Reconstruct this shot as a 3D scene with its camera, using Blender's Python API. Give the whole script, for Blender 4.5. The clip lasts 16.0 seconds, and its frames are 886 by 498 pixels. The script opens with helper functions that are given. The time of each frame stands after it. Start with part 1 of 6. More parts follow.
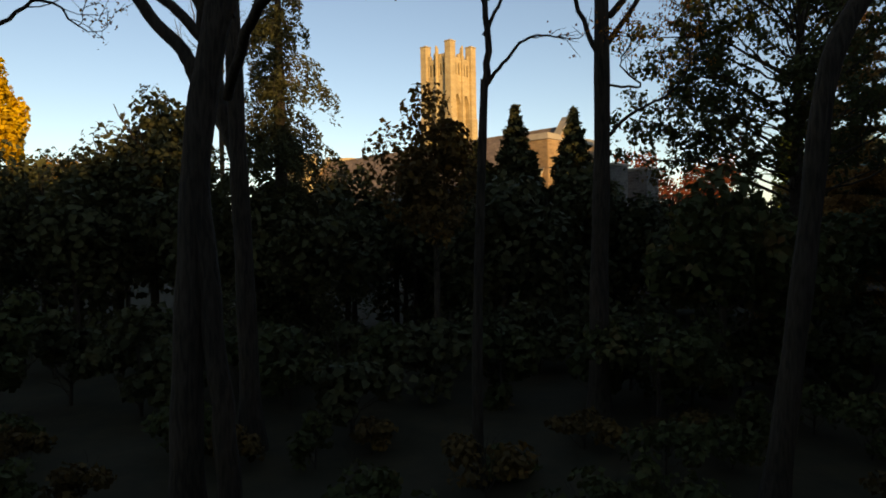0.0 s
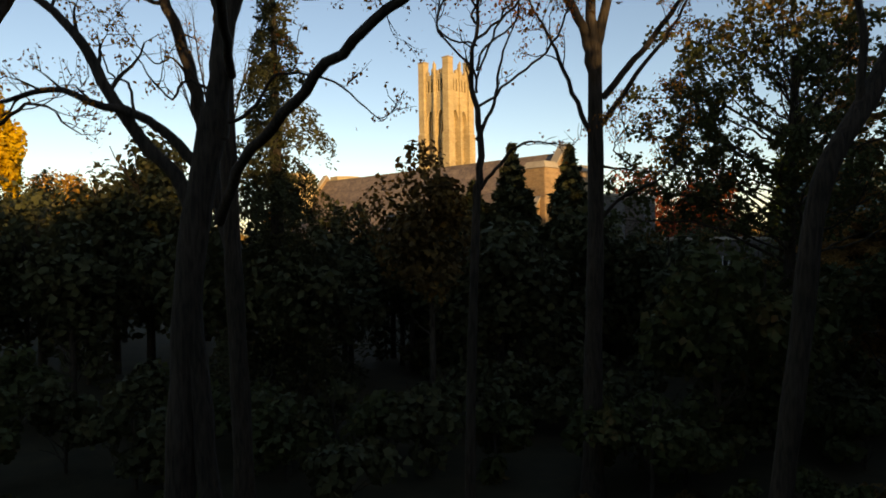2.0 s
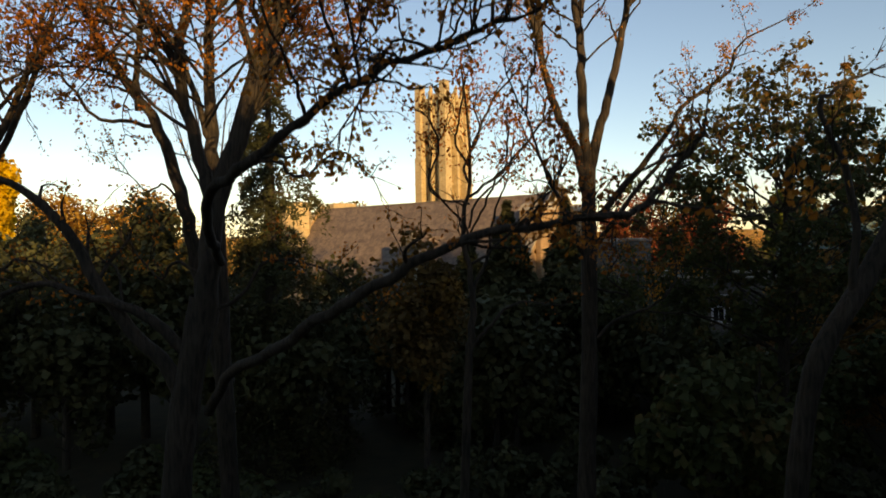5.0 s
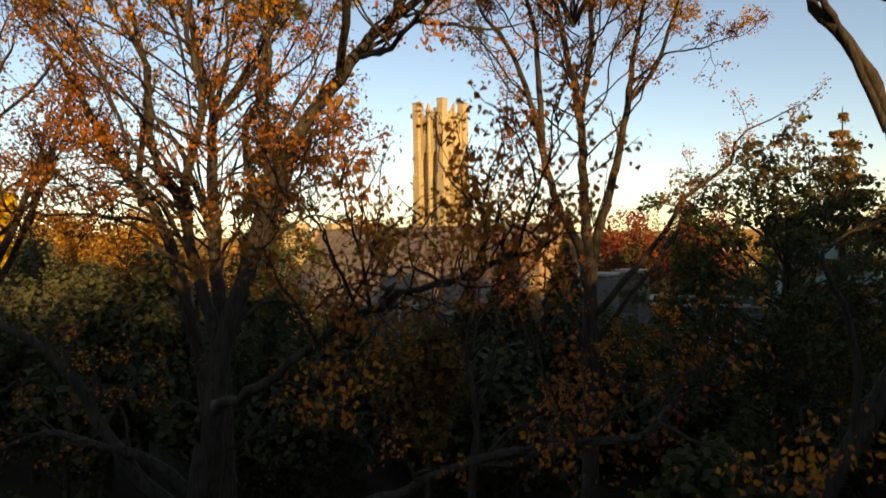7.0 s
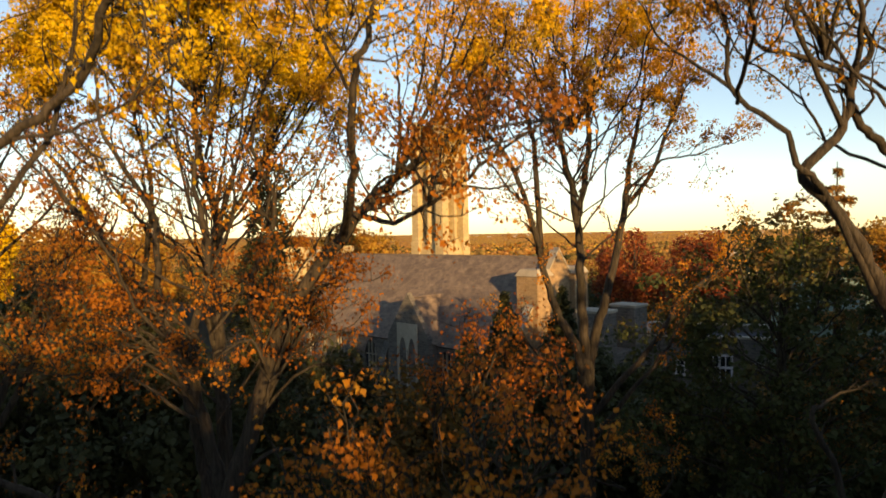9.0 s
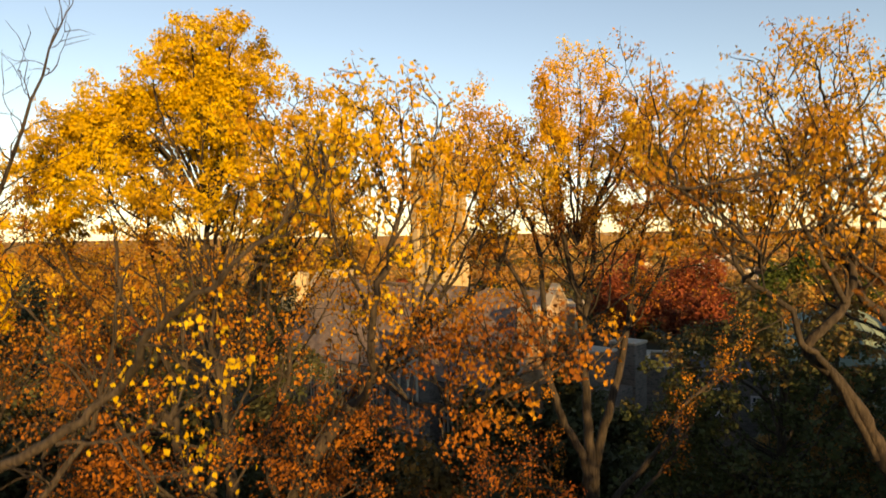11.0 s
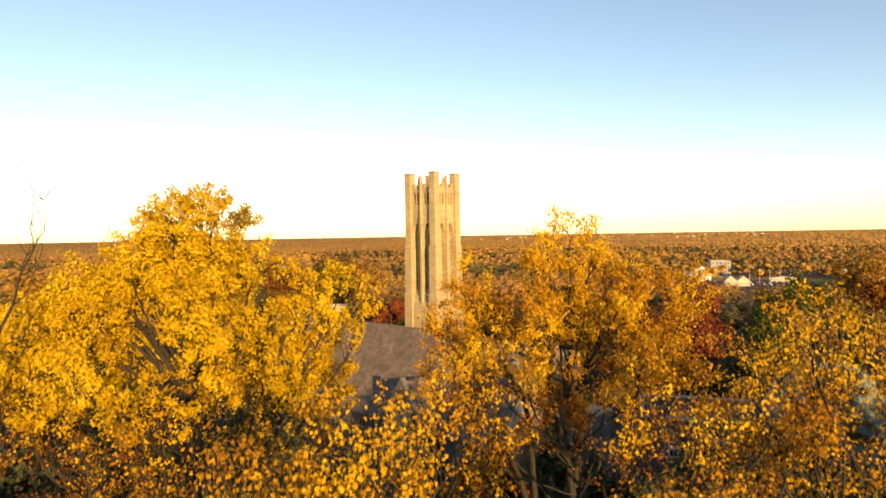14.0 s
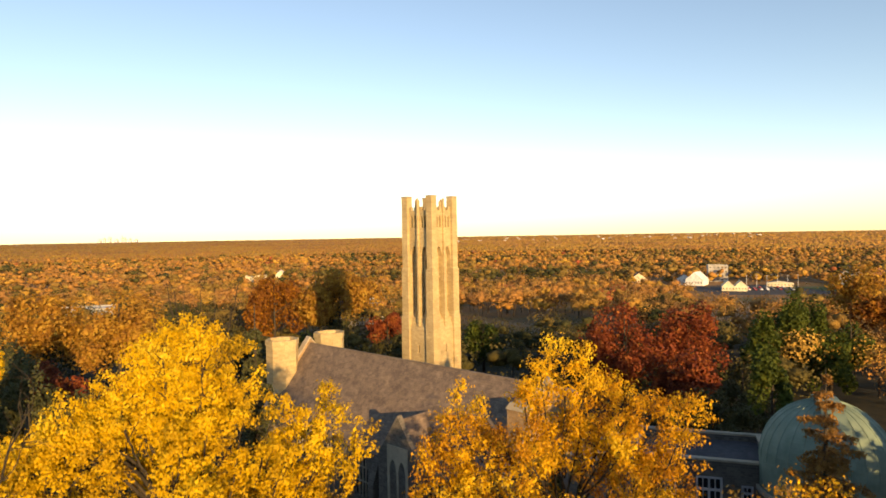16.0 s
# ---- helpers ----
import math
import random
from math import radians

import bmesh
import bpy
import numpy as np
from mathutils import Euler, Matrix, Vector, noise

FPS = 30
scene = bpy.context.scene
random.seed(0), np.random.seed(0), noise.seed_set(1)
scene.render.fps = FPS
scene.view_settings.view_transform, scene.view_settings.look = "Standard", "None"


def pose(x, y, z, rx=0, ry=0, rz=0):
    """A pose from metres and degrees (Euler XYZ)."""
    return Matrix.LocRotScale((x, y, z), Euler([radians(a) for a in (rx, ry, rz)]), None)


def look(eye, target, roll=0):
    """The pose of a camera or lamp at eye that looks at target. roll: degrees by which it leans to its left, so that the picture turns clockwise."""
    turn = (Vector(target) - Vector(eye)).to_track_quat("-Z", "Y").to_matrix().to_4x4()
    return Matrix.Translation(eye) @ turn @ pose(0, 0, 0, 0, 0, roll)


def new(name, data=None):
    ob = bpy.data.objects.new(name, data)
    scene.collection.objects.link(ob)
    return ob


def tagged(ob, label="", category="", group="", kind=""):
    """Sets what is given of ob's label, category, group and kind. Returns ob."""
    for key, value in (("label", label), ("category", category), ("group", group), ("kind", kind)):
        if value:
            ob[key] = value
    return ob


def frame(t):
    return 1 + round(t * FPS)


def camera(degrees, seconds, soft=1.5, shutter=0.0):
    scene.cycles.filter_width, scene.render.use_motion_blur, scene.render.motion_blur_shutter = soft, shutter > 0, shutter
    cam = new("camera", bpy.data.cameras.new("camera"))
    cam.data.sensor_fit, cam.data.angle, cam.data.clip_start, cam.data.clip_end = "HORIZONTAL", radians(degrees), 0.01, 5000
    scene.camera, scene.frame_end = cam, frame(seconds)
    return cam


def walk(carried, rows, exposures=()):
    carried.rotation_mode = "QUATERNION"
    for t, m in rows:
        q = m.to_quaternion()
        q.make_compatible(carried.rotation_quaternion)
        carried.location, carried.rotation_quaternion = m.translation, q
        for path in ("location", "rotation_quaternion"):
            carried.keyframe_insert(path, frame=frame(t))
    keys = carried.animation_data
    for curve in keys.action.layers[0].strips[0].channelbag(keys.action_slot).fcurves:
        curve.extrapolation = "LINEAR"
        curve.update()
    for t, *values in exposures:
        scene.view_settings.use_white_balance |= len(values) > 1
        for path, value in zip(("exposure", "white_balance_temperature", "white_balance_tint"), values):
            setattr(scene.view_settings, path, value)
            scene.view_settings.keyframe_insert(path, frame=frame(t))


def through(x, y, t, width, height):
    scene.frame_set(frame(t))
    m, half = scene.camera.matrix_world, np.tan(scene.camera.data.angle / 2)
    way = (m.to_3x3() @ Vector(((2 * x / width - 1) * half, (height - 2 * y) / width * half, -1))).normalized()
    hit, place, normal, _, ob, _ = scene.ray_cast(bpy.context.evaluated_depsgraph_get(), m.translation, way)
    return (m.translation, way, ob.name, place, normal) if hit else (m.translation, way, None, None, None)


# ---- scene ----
# ---------- camera ----------
cam = camera(69.9, 16.0, soft=1.7, shutter=0.5)
PATH = [
    (0.0, pose(-0.000, -0.000, 7.000, 88.658, 0.95, -0.000)), (0.5, pose(0.022, -0.037, 7.677, 88.664, 0.95, -0.035)),
    (1.0, pose(0.070, -0.056, 8.379, 88.671, 0.95, -0.071)), (1.5, pose(0.131, -0.020, 9.104, 88.686, 0.95, -0.104)),
    (2.0, pose(0.200, 0.020, 9.838, 88.707, 0.95, -0.137)), (2.5, pose(0.270, 0.060, 10.540, 88.727, 0.95, -0.165)),
    (3.0, pose(0.330, 0.100, 11.280, 88.743, 0.95, -0.187)), (3.5, pose(0.380, 0.140, 11.973, 88.753, 0.95, -0.208)),
    (4.0, pose(0.420, 0.170, 12.640, 88.759, 0.95, -0.236)), (6.5, pose(0.340, 0.220, 16.615, 88.710, 0.95, -0.624)),
    (7.0, pose(0.282, 0.200, 17.452, 88.703, 0.95, -0.656)), (7.5, pose(0.284, 0.129, 18.336, 88.698, 0.95, -0.691)),
    (8.0, pose(0.303, 0.052, 19.234, 88.693, 0.95, -0.727)), (8.5, pose(0.317, -0.024, 20.164, 88.688, 0.95, -0.766)),
    (11.0, pose(-0.035, -0.370, 25.071, 88.675, 0.95, -1.059)), (11.5, pose(0.049, -0.331, 26.049, 88.679, 0.95, -1.137)),
    (12.0, pose(0.101, -0.261, 27.010, 88.682, 0.95, -1.207)), (12.5, pose(0.174, -0.151, 27.946, 88.684, 0.95, -1.276)),
    (13.0, pose(0.243, -0.019, 28.859, 88.687, 0.95, -1.343)), (13.5, pose(0.302, 0.107, 29.813, 88.696, 0.95, -1.402)),
    (14.0, pose(0.355, 0.206, 30.805, 88.705, 0.95, -1.454)), (14.5, pose(0.364, 0.260, 31.843, 88.711, 0.95, -1.496)),
    (15.0, pose(0.393, 0.298, 32.916, 88.718, 0.95, -1.544)), (15.5, pose(0.488, 0.346, 33.976, 88.723, 0.95, -1.601)),
    (16.0, pose(0.566, 0.417, 35.079, 88.725, 0.95, -1.655)),
]
walk(cam, PATH, exposures=((0.0, 0.42, 8000, 16), (2.0, 0.46, 8000, 16), (4.0, 0.48, 8000, 16), (6.5, 0.58, 8100, 17), (8.5, 0.76, 8000, 16), (11.0, 0.8, 8600, 18), (12.5, 0.87, 7900, 16), (16.0, 0.82, 7800, 16)))

# ---------- sky and sun ----------
SUN_EL, SUN_AZ = 10.0, 158.0            # degrees; azimuth clockwise from +y
world = bpy.data.worlds.new("sky")
scene.world = world
world.use_nodes = True
wn = world.node_tree
sky = wn.nodes.new("ShaderNodeTexSky")
sky.sky_type = "NISHITA"
sky.sun_disc = False
sky.sun_elevation, sky.sun_rotation = radians(SUN_EL), radians(SUN_AZ)
sky.altitude, sky.air_density, sky.dust_density, sky.ozone_density = 300, 0.88, 0.25, 1.6
wn.links.new(sky.outputs[0], wn.nodes["Background"].inputs[0])
wn.nodes["Background"].inputs[1].default_value = 0.15
sun = new("sun", bpy.data.lights.new("sun", "SUN"))
sun.data.energy, sun.data.angle, sun.data.color = 5.0, radians(0.53), (1.0, 0.69, 0.33)
sun.matrix_world = look((60 * math.sin(radians(SUN_AZ)), 60 * math.cos(radians(SUN_AZ)), 60 * math.tan(radians(SUN_EL))), (0, 0, 0))


# ---------- materials ----------
def material(name, rough=0.85):
    m = bpy.data.materials.new(name)
    m.use_nodes = True
    nt = m.node_tree
    b = nt.nodes["Principled BSDF"]
    b.inputs["Roughness"].default_value = rough
    b.inputs["Specular IOR Level"].default_value = 0.3
    return m, nt, b


def node(nt, kind, **inputs):
    n = nt.nodes.new("ShaderNode" + kind)
    for k, v in inputs.items():
        n.inputs[k.replace("_", " ")].default_value = v
    return n


def ramp(nt, fac, stops):
    r = nt.nodes.new("ShaderNodeValToRGB")
    while len(r.color_ramp.elements) < len(stops):
        r.color_ramp.elements.new(0.5)
    for e, (p, c) in zip(r.color_ramp.elements, stops):
        e.position, e.color = p, (*c, 1)
    nt.links.new(fac, r.inputs[0])
    return r.outputs[0]


def mixed(nt, a, b, fac, blend="MIX"):
    m = nt.nodes.new("ShaderNodeMix")
    m.data_type, m.blend_type = "RGBA", blend
    for sock, v in ((m.inputs[0], fac), (m.inputs[6], a), (m.inputs[7], b)):
        if isinstance(v, (int, float)):
            sock.default_value = v
        elif isinstance(v, tuple):
            sock.default_value = (*v, 1)
        else:
            nt.links.new(v, sock)
    return m.outputs[2]


def relief(nt, b, height, strength=0.5, distance=0.05):
    n = node(nt, "Bump", Strength=strength, Distance=distance)
    nt.links.new(height, n.inputs["Height"])
    nt.links.new(n.outputs[0], b.inputs["Normal"])


def stone_material(name, light, dark, mortar, course=0.35, length=0.8):
    m, nt, b = material(name, 0.9)
    co = nt.nodes.new("ShaderNodeTexCoord")
    mp = node(nt, "Mapping")
    # courses run level: use height and the sum of the two horizontal axes
    sep = nt.nodes.new("ShaderNodeSeparateXYZ")
    nt.links.new(co.outputs["Object"], sep.inputs[0])
    add = nt.nodes.new("ShaderNodeMath")
    nt.links.new(sep.outputs[0], add.inputs[0])
    nt.links.new(sep.outputs[1], add.inputs[1])
    com = nt.nodes.new("ShaderNodeCombineXYZ")
    nt.links.new(add.outputs[0], com.inputs[0])
    nt.links.new(sep.outputs[2], com.inputs[1])
    br = node(nt, "TexBrick", Scale=1.0, Mortar_Size=0.018, Brick_Width=length, Row_Height=course, Bias=0.1)
    br.inputs["Color1"].default_value, br.inputs["Color2"].default_value = (*light, 1), (*dark, 1)
    br.inputs["Mortar"].default_value = (*mortar, 1)
    nt.links.new(com.outputs[0], br.inputs["Vector"])
    big = node(nt, "TexNoise", Scale=0.35, Detail=5.0)
    fine = node(nt, "TexNoise", Scale=6.0, Detail=6.0)
    nt.links.new(co.outputs["Object"], big.inputs[0])
    nt.links.new(co.outputs["Object"], fine.inputs[0])
    c = mixed(nt, br.outputs[0], ramp(nt, big.outputs[0], [(0.3, (0.8, 0.79, 0.77)), (0.65, (1.06, 1.04, 1.0))]), 1.0, "MULTIPLY")
    c = mixed(nt, c, ramp(nt, fine.outputs[0], [(0.3, (0.75, 0.75, 0.75)), (0.7, (1.1, 1.1, 1.1))]), 0.8, "MULTIPLY")
    nt.links.new(c, b.inputs["Base Color"])
    relief(nt, b, fine.outputs[0], 0.6, 0.06)
    return m


def leaf_material(name, stops, patch=0.5, through=0.35, spread=0.25, top=None):
    """Leaves: each one takes its own shade from the ramp, shifted in soft patches through the crown. top: (height,
    height, stops), other stops that take over upwards between these heights."""
    m, nt, b = material(name, 0.7)
    b.inputs["Specular IOR Level"].default_value = 0.2
    geo = nt.nodes.new("ShaderNodeNewGeometry")
    co = nt.nodes.new("ShaderNodeTexCoord")
    big = node(nt, "TexNoise", Scale=patch, Detail=2.0)
    nt.links.new(co.outputs["Object"], big.inputs[0])
    mx = nt.nodes.new("ShaderNodeMix")
    mx.inputs[0].default_value = 1 - spread
    nt.links.new(geo.outputs["Random Per Island"], mx.inputs[2])
    st = node(nt, "MapRange", From_Min=0.3, From_Max=0.7)
    nt.links.new(big.outputs[0], st.inputs[0])
    nt.links.new(st.outputs[0], mx.inputs[3])
    c = ramp(nt, mx.outputs[0], stops)
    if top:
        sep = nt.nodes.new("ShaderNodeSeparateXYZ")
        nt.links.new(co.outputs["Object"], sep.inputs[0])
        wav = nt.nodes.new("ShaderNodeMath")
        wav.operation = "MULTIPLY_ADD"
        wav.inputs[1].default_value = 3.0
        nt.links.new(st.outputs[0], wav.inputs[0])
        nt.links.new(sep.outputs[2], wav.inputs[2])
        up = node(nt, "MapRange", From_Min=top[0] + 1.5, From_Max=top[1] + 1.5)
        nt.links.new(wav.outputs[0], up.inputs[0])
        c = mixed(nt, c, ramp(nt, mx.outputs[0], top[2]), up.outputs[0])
    nt.links.new(c, b.inputs["Base Color"])
    tr = nt.nodes.new("ShaderNodeBsdfTranslucent")
    nt.links.new(c, tr.inputs[0])
    ms = nt.nodes.new("ShaderNodeMixShader")
    ms.inputs[0].default_value = through
    nt.links.new(b.outputs[0], ms.inputs[1])
    nt.links.new(tr.outputs[0], ms.inputs[2])
    nt.links.new(ms.outputs[0], nt.nodes["Material Output"].inputs[0])
    return m


def bark_material(name, light, dark):
    m, nt, b = material(name, 0.95)
    co = nt.nodes.new("ShaderNodeTexCoord")
    mp = node(nt, "Mapping", Scale=(9.0, 9.0, 1.3))
    nt.links.new(co.outputs["Object"], mp.inputs[0])
    n1 = node(nt, "TexNoise", Scale=1.6, Detail=6.0, Distortion=0.4)
    nt.links.new(mp.outputs[0], n1.inputs[0])
    n2 = node(nt, "TexNoise", Scale=0.9, Detail=3.0)
    nt.links.new(co.outputs["Object"], n2.inputs[0])
    c = ramp(nt, n1.outputs[0], [(0.35, dark), (0.62, light)])
    c = mixed(nt, c, ramp(nt, n2.outputs[0], [(0.35, (0.7, 0.72, 0.66)), (0.65, (1.1, 1.08, 1.05))]), 1.0, "MULTIPLY")
    nt.links.new(c, b.inputs["Base Color"])
    relief(nt, b, n1.outputs[0], 0.9, 0.05)
    return m


def plain_material(name, a, b_, scale=3.0, rough=0.8, metal=0.0, bump=0.2):
    m, nt, b = material(name, rough)
    b.inputs["Metallic"].default_value = metal
    co = nt.nodes.new("ShaderNodeTexCoord")
    n1 = node(nt, "TexNoise", Scale=scale, Detail=6.0, Roughness=0.65)
    n2 = node(nt, "TexNoise", Scale=scale * 0.12, Detail=2.0)
    nt.links.new(co.outputs["Object"], n1.inputs[0])
    nt.links.new(co.outputs["Object"], n2.inputs[0])
    c = ramp(nt, n1.outputs[0], [(0.3, a), (0.7, b_)])
    c = mixed(nt, c, ramp(nt, n2.outputs[0], [(0.3, (0.75, 0.75, 0.75)), (0.7, (1.08, 1.08, 1.08))]), 1.0, "MULTIPLY")
    nt.links.new(c, b.inputs["Base Color"])
    relief(nt, b, n1.outputs[0], bump, 0.03)
    return m


def roof_material(name, a, b_, c_):
    """Stone slates in courses, as seen from far off: rows and a scatter of darker slates."""
    m, nt, b = material(name, 0.85)
    co = nt.nodes.new("ShaderNodeTexCoord")
    br = node(nt, "TexBrick", Scale=1.0, Mortar_Size=0.01, Brick_Width=0.55, Row_Height=0.32)
    br.inputs["Color1"].default_value, br.inputs["Color2"].default_value = (*a, 1), (*b_, 1)
    br.inputs["Mortar"].default_value = (*c_, 1)
    nt.links.new(co.outputs["UV"], br.inputs["Vector"])
    n1 = node(nt, "TexNoise", Scale=0.9, Detail=6.0, Roughness=0.7)
    nt.links.new(co.outputs["Object"], n1.inputs[0])
    c = mixed(nt, br.outputs[0], ramp(nt, n1.outputs[0], [(0.35, (0.6, 0.6, 0.62)), (0.65, (1.1, 1.08, 1.05))]), 1.0, "MULTIPLY")
    nt.links.new(c, b.inputs["Base Color"])
    relief(nt, b, br.outputs["Fac"], 0.4, 0.03)
    return m


STONE = stone_material("tan_fieldstone", (0.49, 0.395, 0.225), (0.40, 0.31, 0.165), (0.43, 0.35, 0.215))
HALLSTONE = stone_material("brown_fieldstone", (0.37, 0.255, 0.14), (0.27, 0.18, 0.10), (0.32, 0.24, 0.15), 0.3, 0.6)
# darker than the gables' stone: the shade on these walls is in the colour
SHADESTONE = stone_material("shade_darkened_fieldstone", (0.17, 0.155, 0.135), (0.10, 0.093, 0.082), (0.18, 0.165, 0.145), 0.28, 0.55)
COPING = plain_material("pale_limestone", (0.33, 0.29, 0.22), (0.42, 0.37, 0.28), 2.0, 0.9)
SLATE = roof_material("stone_slates", (0.235, 0.18, 0.135), (0.17, 0.13, 0.105), (0.12, 0.095, 0.08))
ROOFTILE = plain_material("ridge_tile", (0.15, 0.12, 0.10), (0.22, 0.18, 0.145), 2.0, 0.9)
FLATROOF = plain_material("dark_flat_roofing", (0.05, 0.052, 0.06), (0.09, 0.09, 0.1), 1.5, 0.9)
COPPER = plain_material("green_copper_sheet", (0.15, 0.22, 0.17), (0.22, 0.30, 0.24), 0.8, 0.7)
WHITEPAINT = plain_material("white_paint", (0.70, 0.69, 0.66), (0.8, 0.79, 0.76), 5.0, 0.7, 0, 0.05)
# white paint greyed to stand in for shade on the wing's windows
DIMPAINT = plain_material("dimmed_white_paint", (0.42, 0.42, 0.43), (0.52, 0.52, 0.53), 5.0, 0.8, 0, 0.1)
LOUVRE = plain_material("dark_louvre", (0.03, 0.028, 0.025), (0.05, 0.045, 0.04), 3.0, 0.9)
GLASS, _nt, _b = material("dark_window_glass", 0.12)
_b.inputs["Base Color"].default_value = (0.02, 0.022, 0.025, 1)
_b.inputs["Specular IOR Level"].default_value = 0.5
BARK = bark_material("grey_brown_bark", (0.054, 0.043, 0.031), (0.020, 0.016, 0.012))
DARKBARK = bark_material("dark_bark", (0.075, 0.06, 0.045), (0.03, 0.024, 0.018))
GROUND, _nt, _b = material("leaf_litter_and_grass", 0.95)
_co = _nt.nodes.new("ShaderNodeTexCoord")
_n1, _n2 = node(_nt, "TexNoise", Scale=0.7, Detail=6.0, Roughness=0.65), node(_nt, "TexNoise", Scale=0.012, Detail=4.0)
_nt.links.new(_co.outputs["Object"], _n1.inputs[0])
_nt.links.new(_co.outputs["Object"], _n2.inputs[0])
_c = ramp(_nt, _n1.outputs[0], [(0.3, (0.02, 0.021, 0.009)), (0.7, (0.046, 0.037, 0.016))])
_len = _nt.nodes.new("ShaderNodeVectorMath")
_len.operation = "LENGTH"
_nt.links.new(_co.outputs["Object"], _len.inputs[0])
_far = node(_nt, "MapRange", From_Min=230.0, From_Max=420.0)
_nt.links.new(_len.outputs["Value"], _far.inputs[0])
# fallen leaves and grass under the far woods, lightened to soften gaps between crowns
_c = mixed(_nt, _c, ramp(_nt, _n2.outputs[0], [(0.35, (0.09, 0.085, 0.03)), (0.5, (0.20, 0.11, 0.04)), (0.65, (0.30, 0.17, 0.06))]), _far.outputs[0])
_nt.links.new(_c, _b.inputs["Base Color"])
relief(_nt, _b, _n1.outputs[0], 0.6, 0.03)
ASPHALT = plain_material("asphalt", (0.045, 0.045, 0.05), (0.065, 0.063, 0.065), 2.0, 0.9)
GRASS = plain_material("mown_grass", (0.05, 0.08, 0.02), (0.08, 0.11, 0.03), 1.0, 0.95)
# brown and russet stops low in the tulip crowns, yellow and gold stops high
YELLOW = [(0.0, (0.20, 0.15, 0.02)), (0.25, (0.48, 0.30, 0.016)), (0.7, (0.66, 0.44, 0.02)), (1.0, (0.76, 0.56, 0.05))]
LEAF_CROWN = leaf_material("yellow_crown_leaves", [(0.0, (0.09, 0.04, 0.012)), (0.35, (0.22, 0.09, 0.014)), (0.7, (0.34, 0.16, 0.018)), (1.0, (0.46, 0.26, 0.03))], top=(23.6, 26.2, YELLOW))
LEAF_YELLOW = leaf_material("yellow_leaves", [(0.0, (0.18, 0.14, 0.02)), (0.25, (0.48, 0.30, 0.016)), (0.7, (0.66, 0.44, 0.02)), (1.0, (0.76, 0.56, 0.05))])
LEAF_OCHRE = leaf_material("ochre_leaves", [(0.0, (0.13, 0.06, 0.02)), (0.35, (0.31, 0.155, 0.028)), (0.7, (0.44, 0.25, 0.04)), (1.0, (0.52, 0.35, 0.06))], through=0.4)
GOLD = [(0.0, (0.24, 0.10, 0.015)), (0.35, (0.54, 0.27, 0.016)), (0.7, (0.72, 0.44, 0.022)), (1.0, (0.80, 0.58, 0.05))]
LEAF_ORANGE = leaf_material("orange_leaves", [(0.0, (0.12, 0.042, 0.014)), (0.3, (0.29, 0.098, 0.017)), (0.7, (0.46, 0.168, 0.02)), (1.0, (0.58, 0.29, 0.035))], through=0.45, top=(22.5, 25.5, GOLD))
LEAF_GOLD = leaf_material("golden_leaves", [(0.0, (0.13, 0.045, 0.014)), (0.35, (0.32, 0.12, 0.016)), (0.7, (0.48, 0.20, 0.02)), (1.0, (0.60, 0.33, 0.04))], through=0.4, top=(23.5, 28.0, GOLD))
LEAF_COPPER = leaf_material("copper_leaves", [(0.0, (0.12, 0.036, 0.014)), (0.35, (0.31, 0.09, 0.018)), (0.75, (0.46, 0.15, 0.022)), (1.0, (0.55, 0.25, 0.03))], through=0.45)
LEAF_DULL = leaf_material("dull_brown_leaves", [(0.0, (0.045, 0.034, 0.014)), (0.6, (0.12, 0.075, 0.02)), (1.0, (0.26, 0.15, 0.03))], through=0.2)
LEAF_BROWN = leaf_material("russet_leaves", [(0.0, (0.09, 0.035, 0.012)), (0.45, (0.20, 0.075, 0.014)), (0.8, (0.33, 0.14, 0.015)), (1.0, (0.42, 0.22, 0.025))])
# the top's olive-brown stops put sunlight on the oak's crown into its colour
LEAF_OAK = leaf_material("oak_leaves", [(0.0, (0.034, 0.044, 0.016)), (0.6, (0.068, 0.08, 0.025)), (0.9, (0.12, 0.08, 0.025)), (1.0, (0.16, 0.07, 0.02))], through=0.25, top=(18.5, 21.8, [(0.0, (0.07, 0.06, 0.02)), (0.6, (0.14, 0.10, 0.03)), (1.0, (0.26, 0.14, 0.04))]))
LEAF_DARK = leaf_material("evergreen_leaves", [(0.0, (0.032, 0.040, 0.017)), (0.7, (0.070, 0.072, 0.027)), (1.0, (0.11, 0.088, 0.034))], through=0.1)
LEAF_RED = leaf_material("red_leaves", [(0.0, (0.07, 0.018, 0.011)), (0.5, (0.21, 0.05, 0.02)), (0.85, (0.32, 0.10, 0.026)), (1.0, (0.42, 0.18, 0.03))])
LEAF_GREEN = leaf_material("green_leaves", [(0.0, (0.025, 0.045, 0.01)), (0.6, (0.07, 0.095, 0.015)), (1.0, (0.14, 0.15, 0.02))])
LEAF_RUST = leaf_material("rust_needles", [(0.0, (0.16, 0.08, 0.03)), (0.6, (0.34, 0.18, 0.05)), (1.0, (0.46, 0.27, 0.08))])


# ---------- mesh helpers ----------
def mesh_object(name, verts, faces, mat, parent=None, label="", smooth=False):
    me = bpy.data.meshes.new(name)
    me.from_pydata([tuple(v) for v in verts], [], faces)
    me.materials.append(mat)
    if smooth:
        me.shade_smooth()
    ob = new(name, me)
    if parent is not None:
        ob.parent = parent
    if label:
        tagged(ob, label)
    return ob


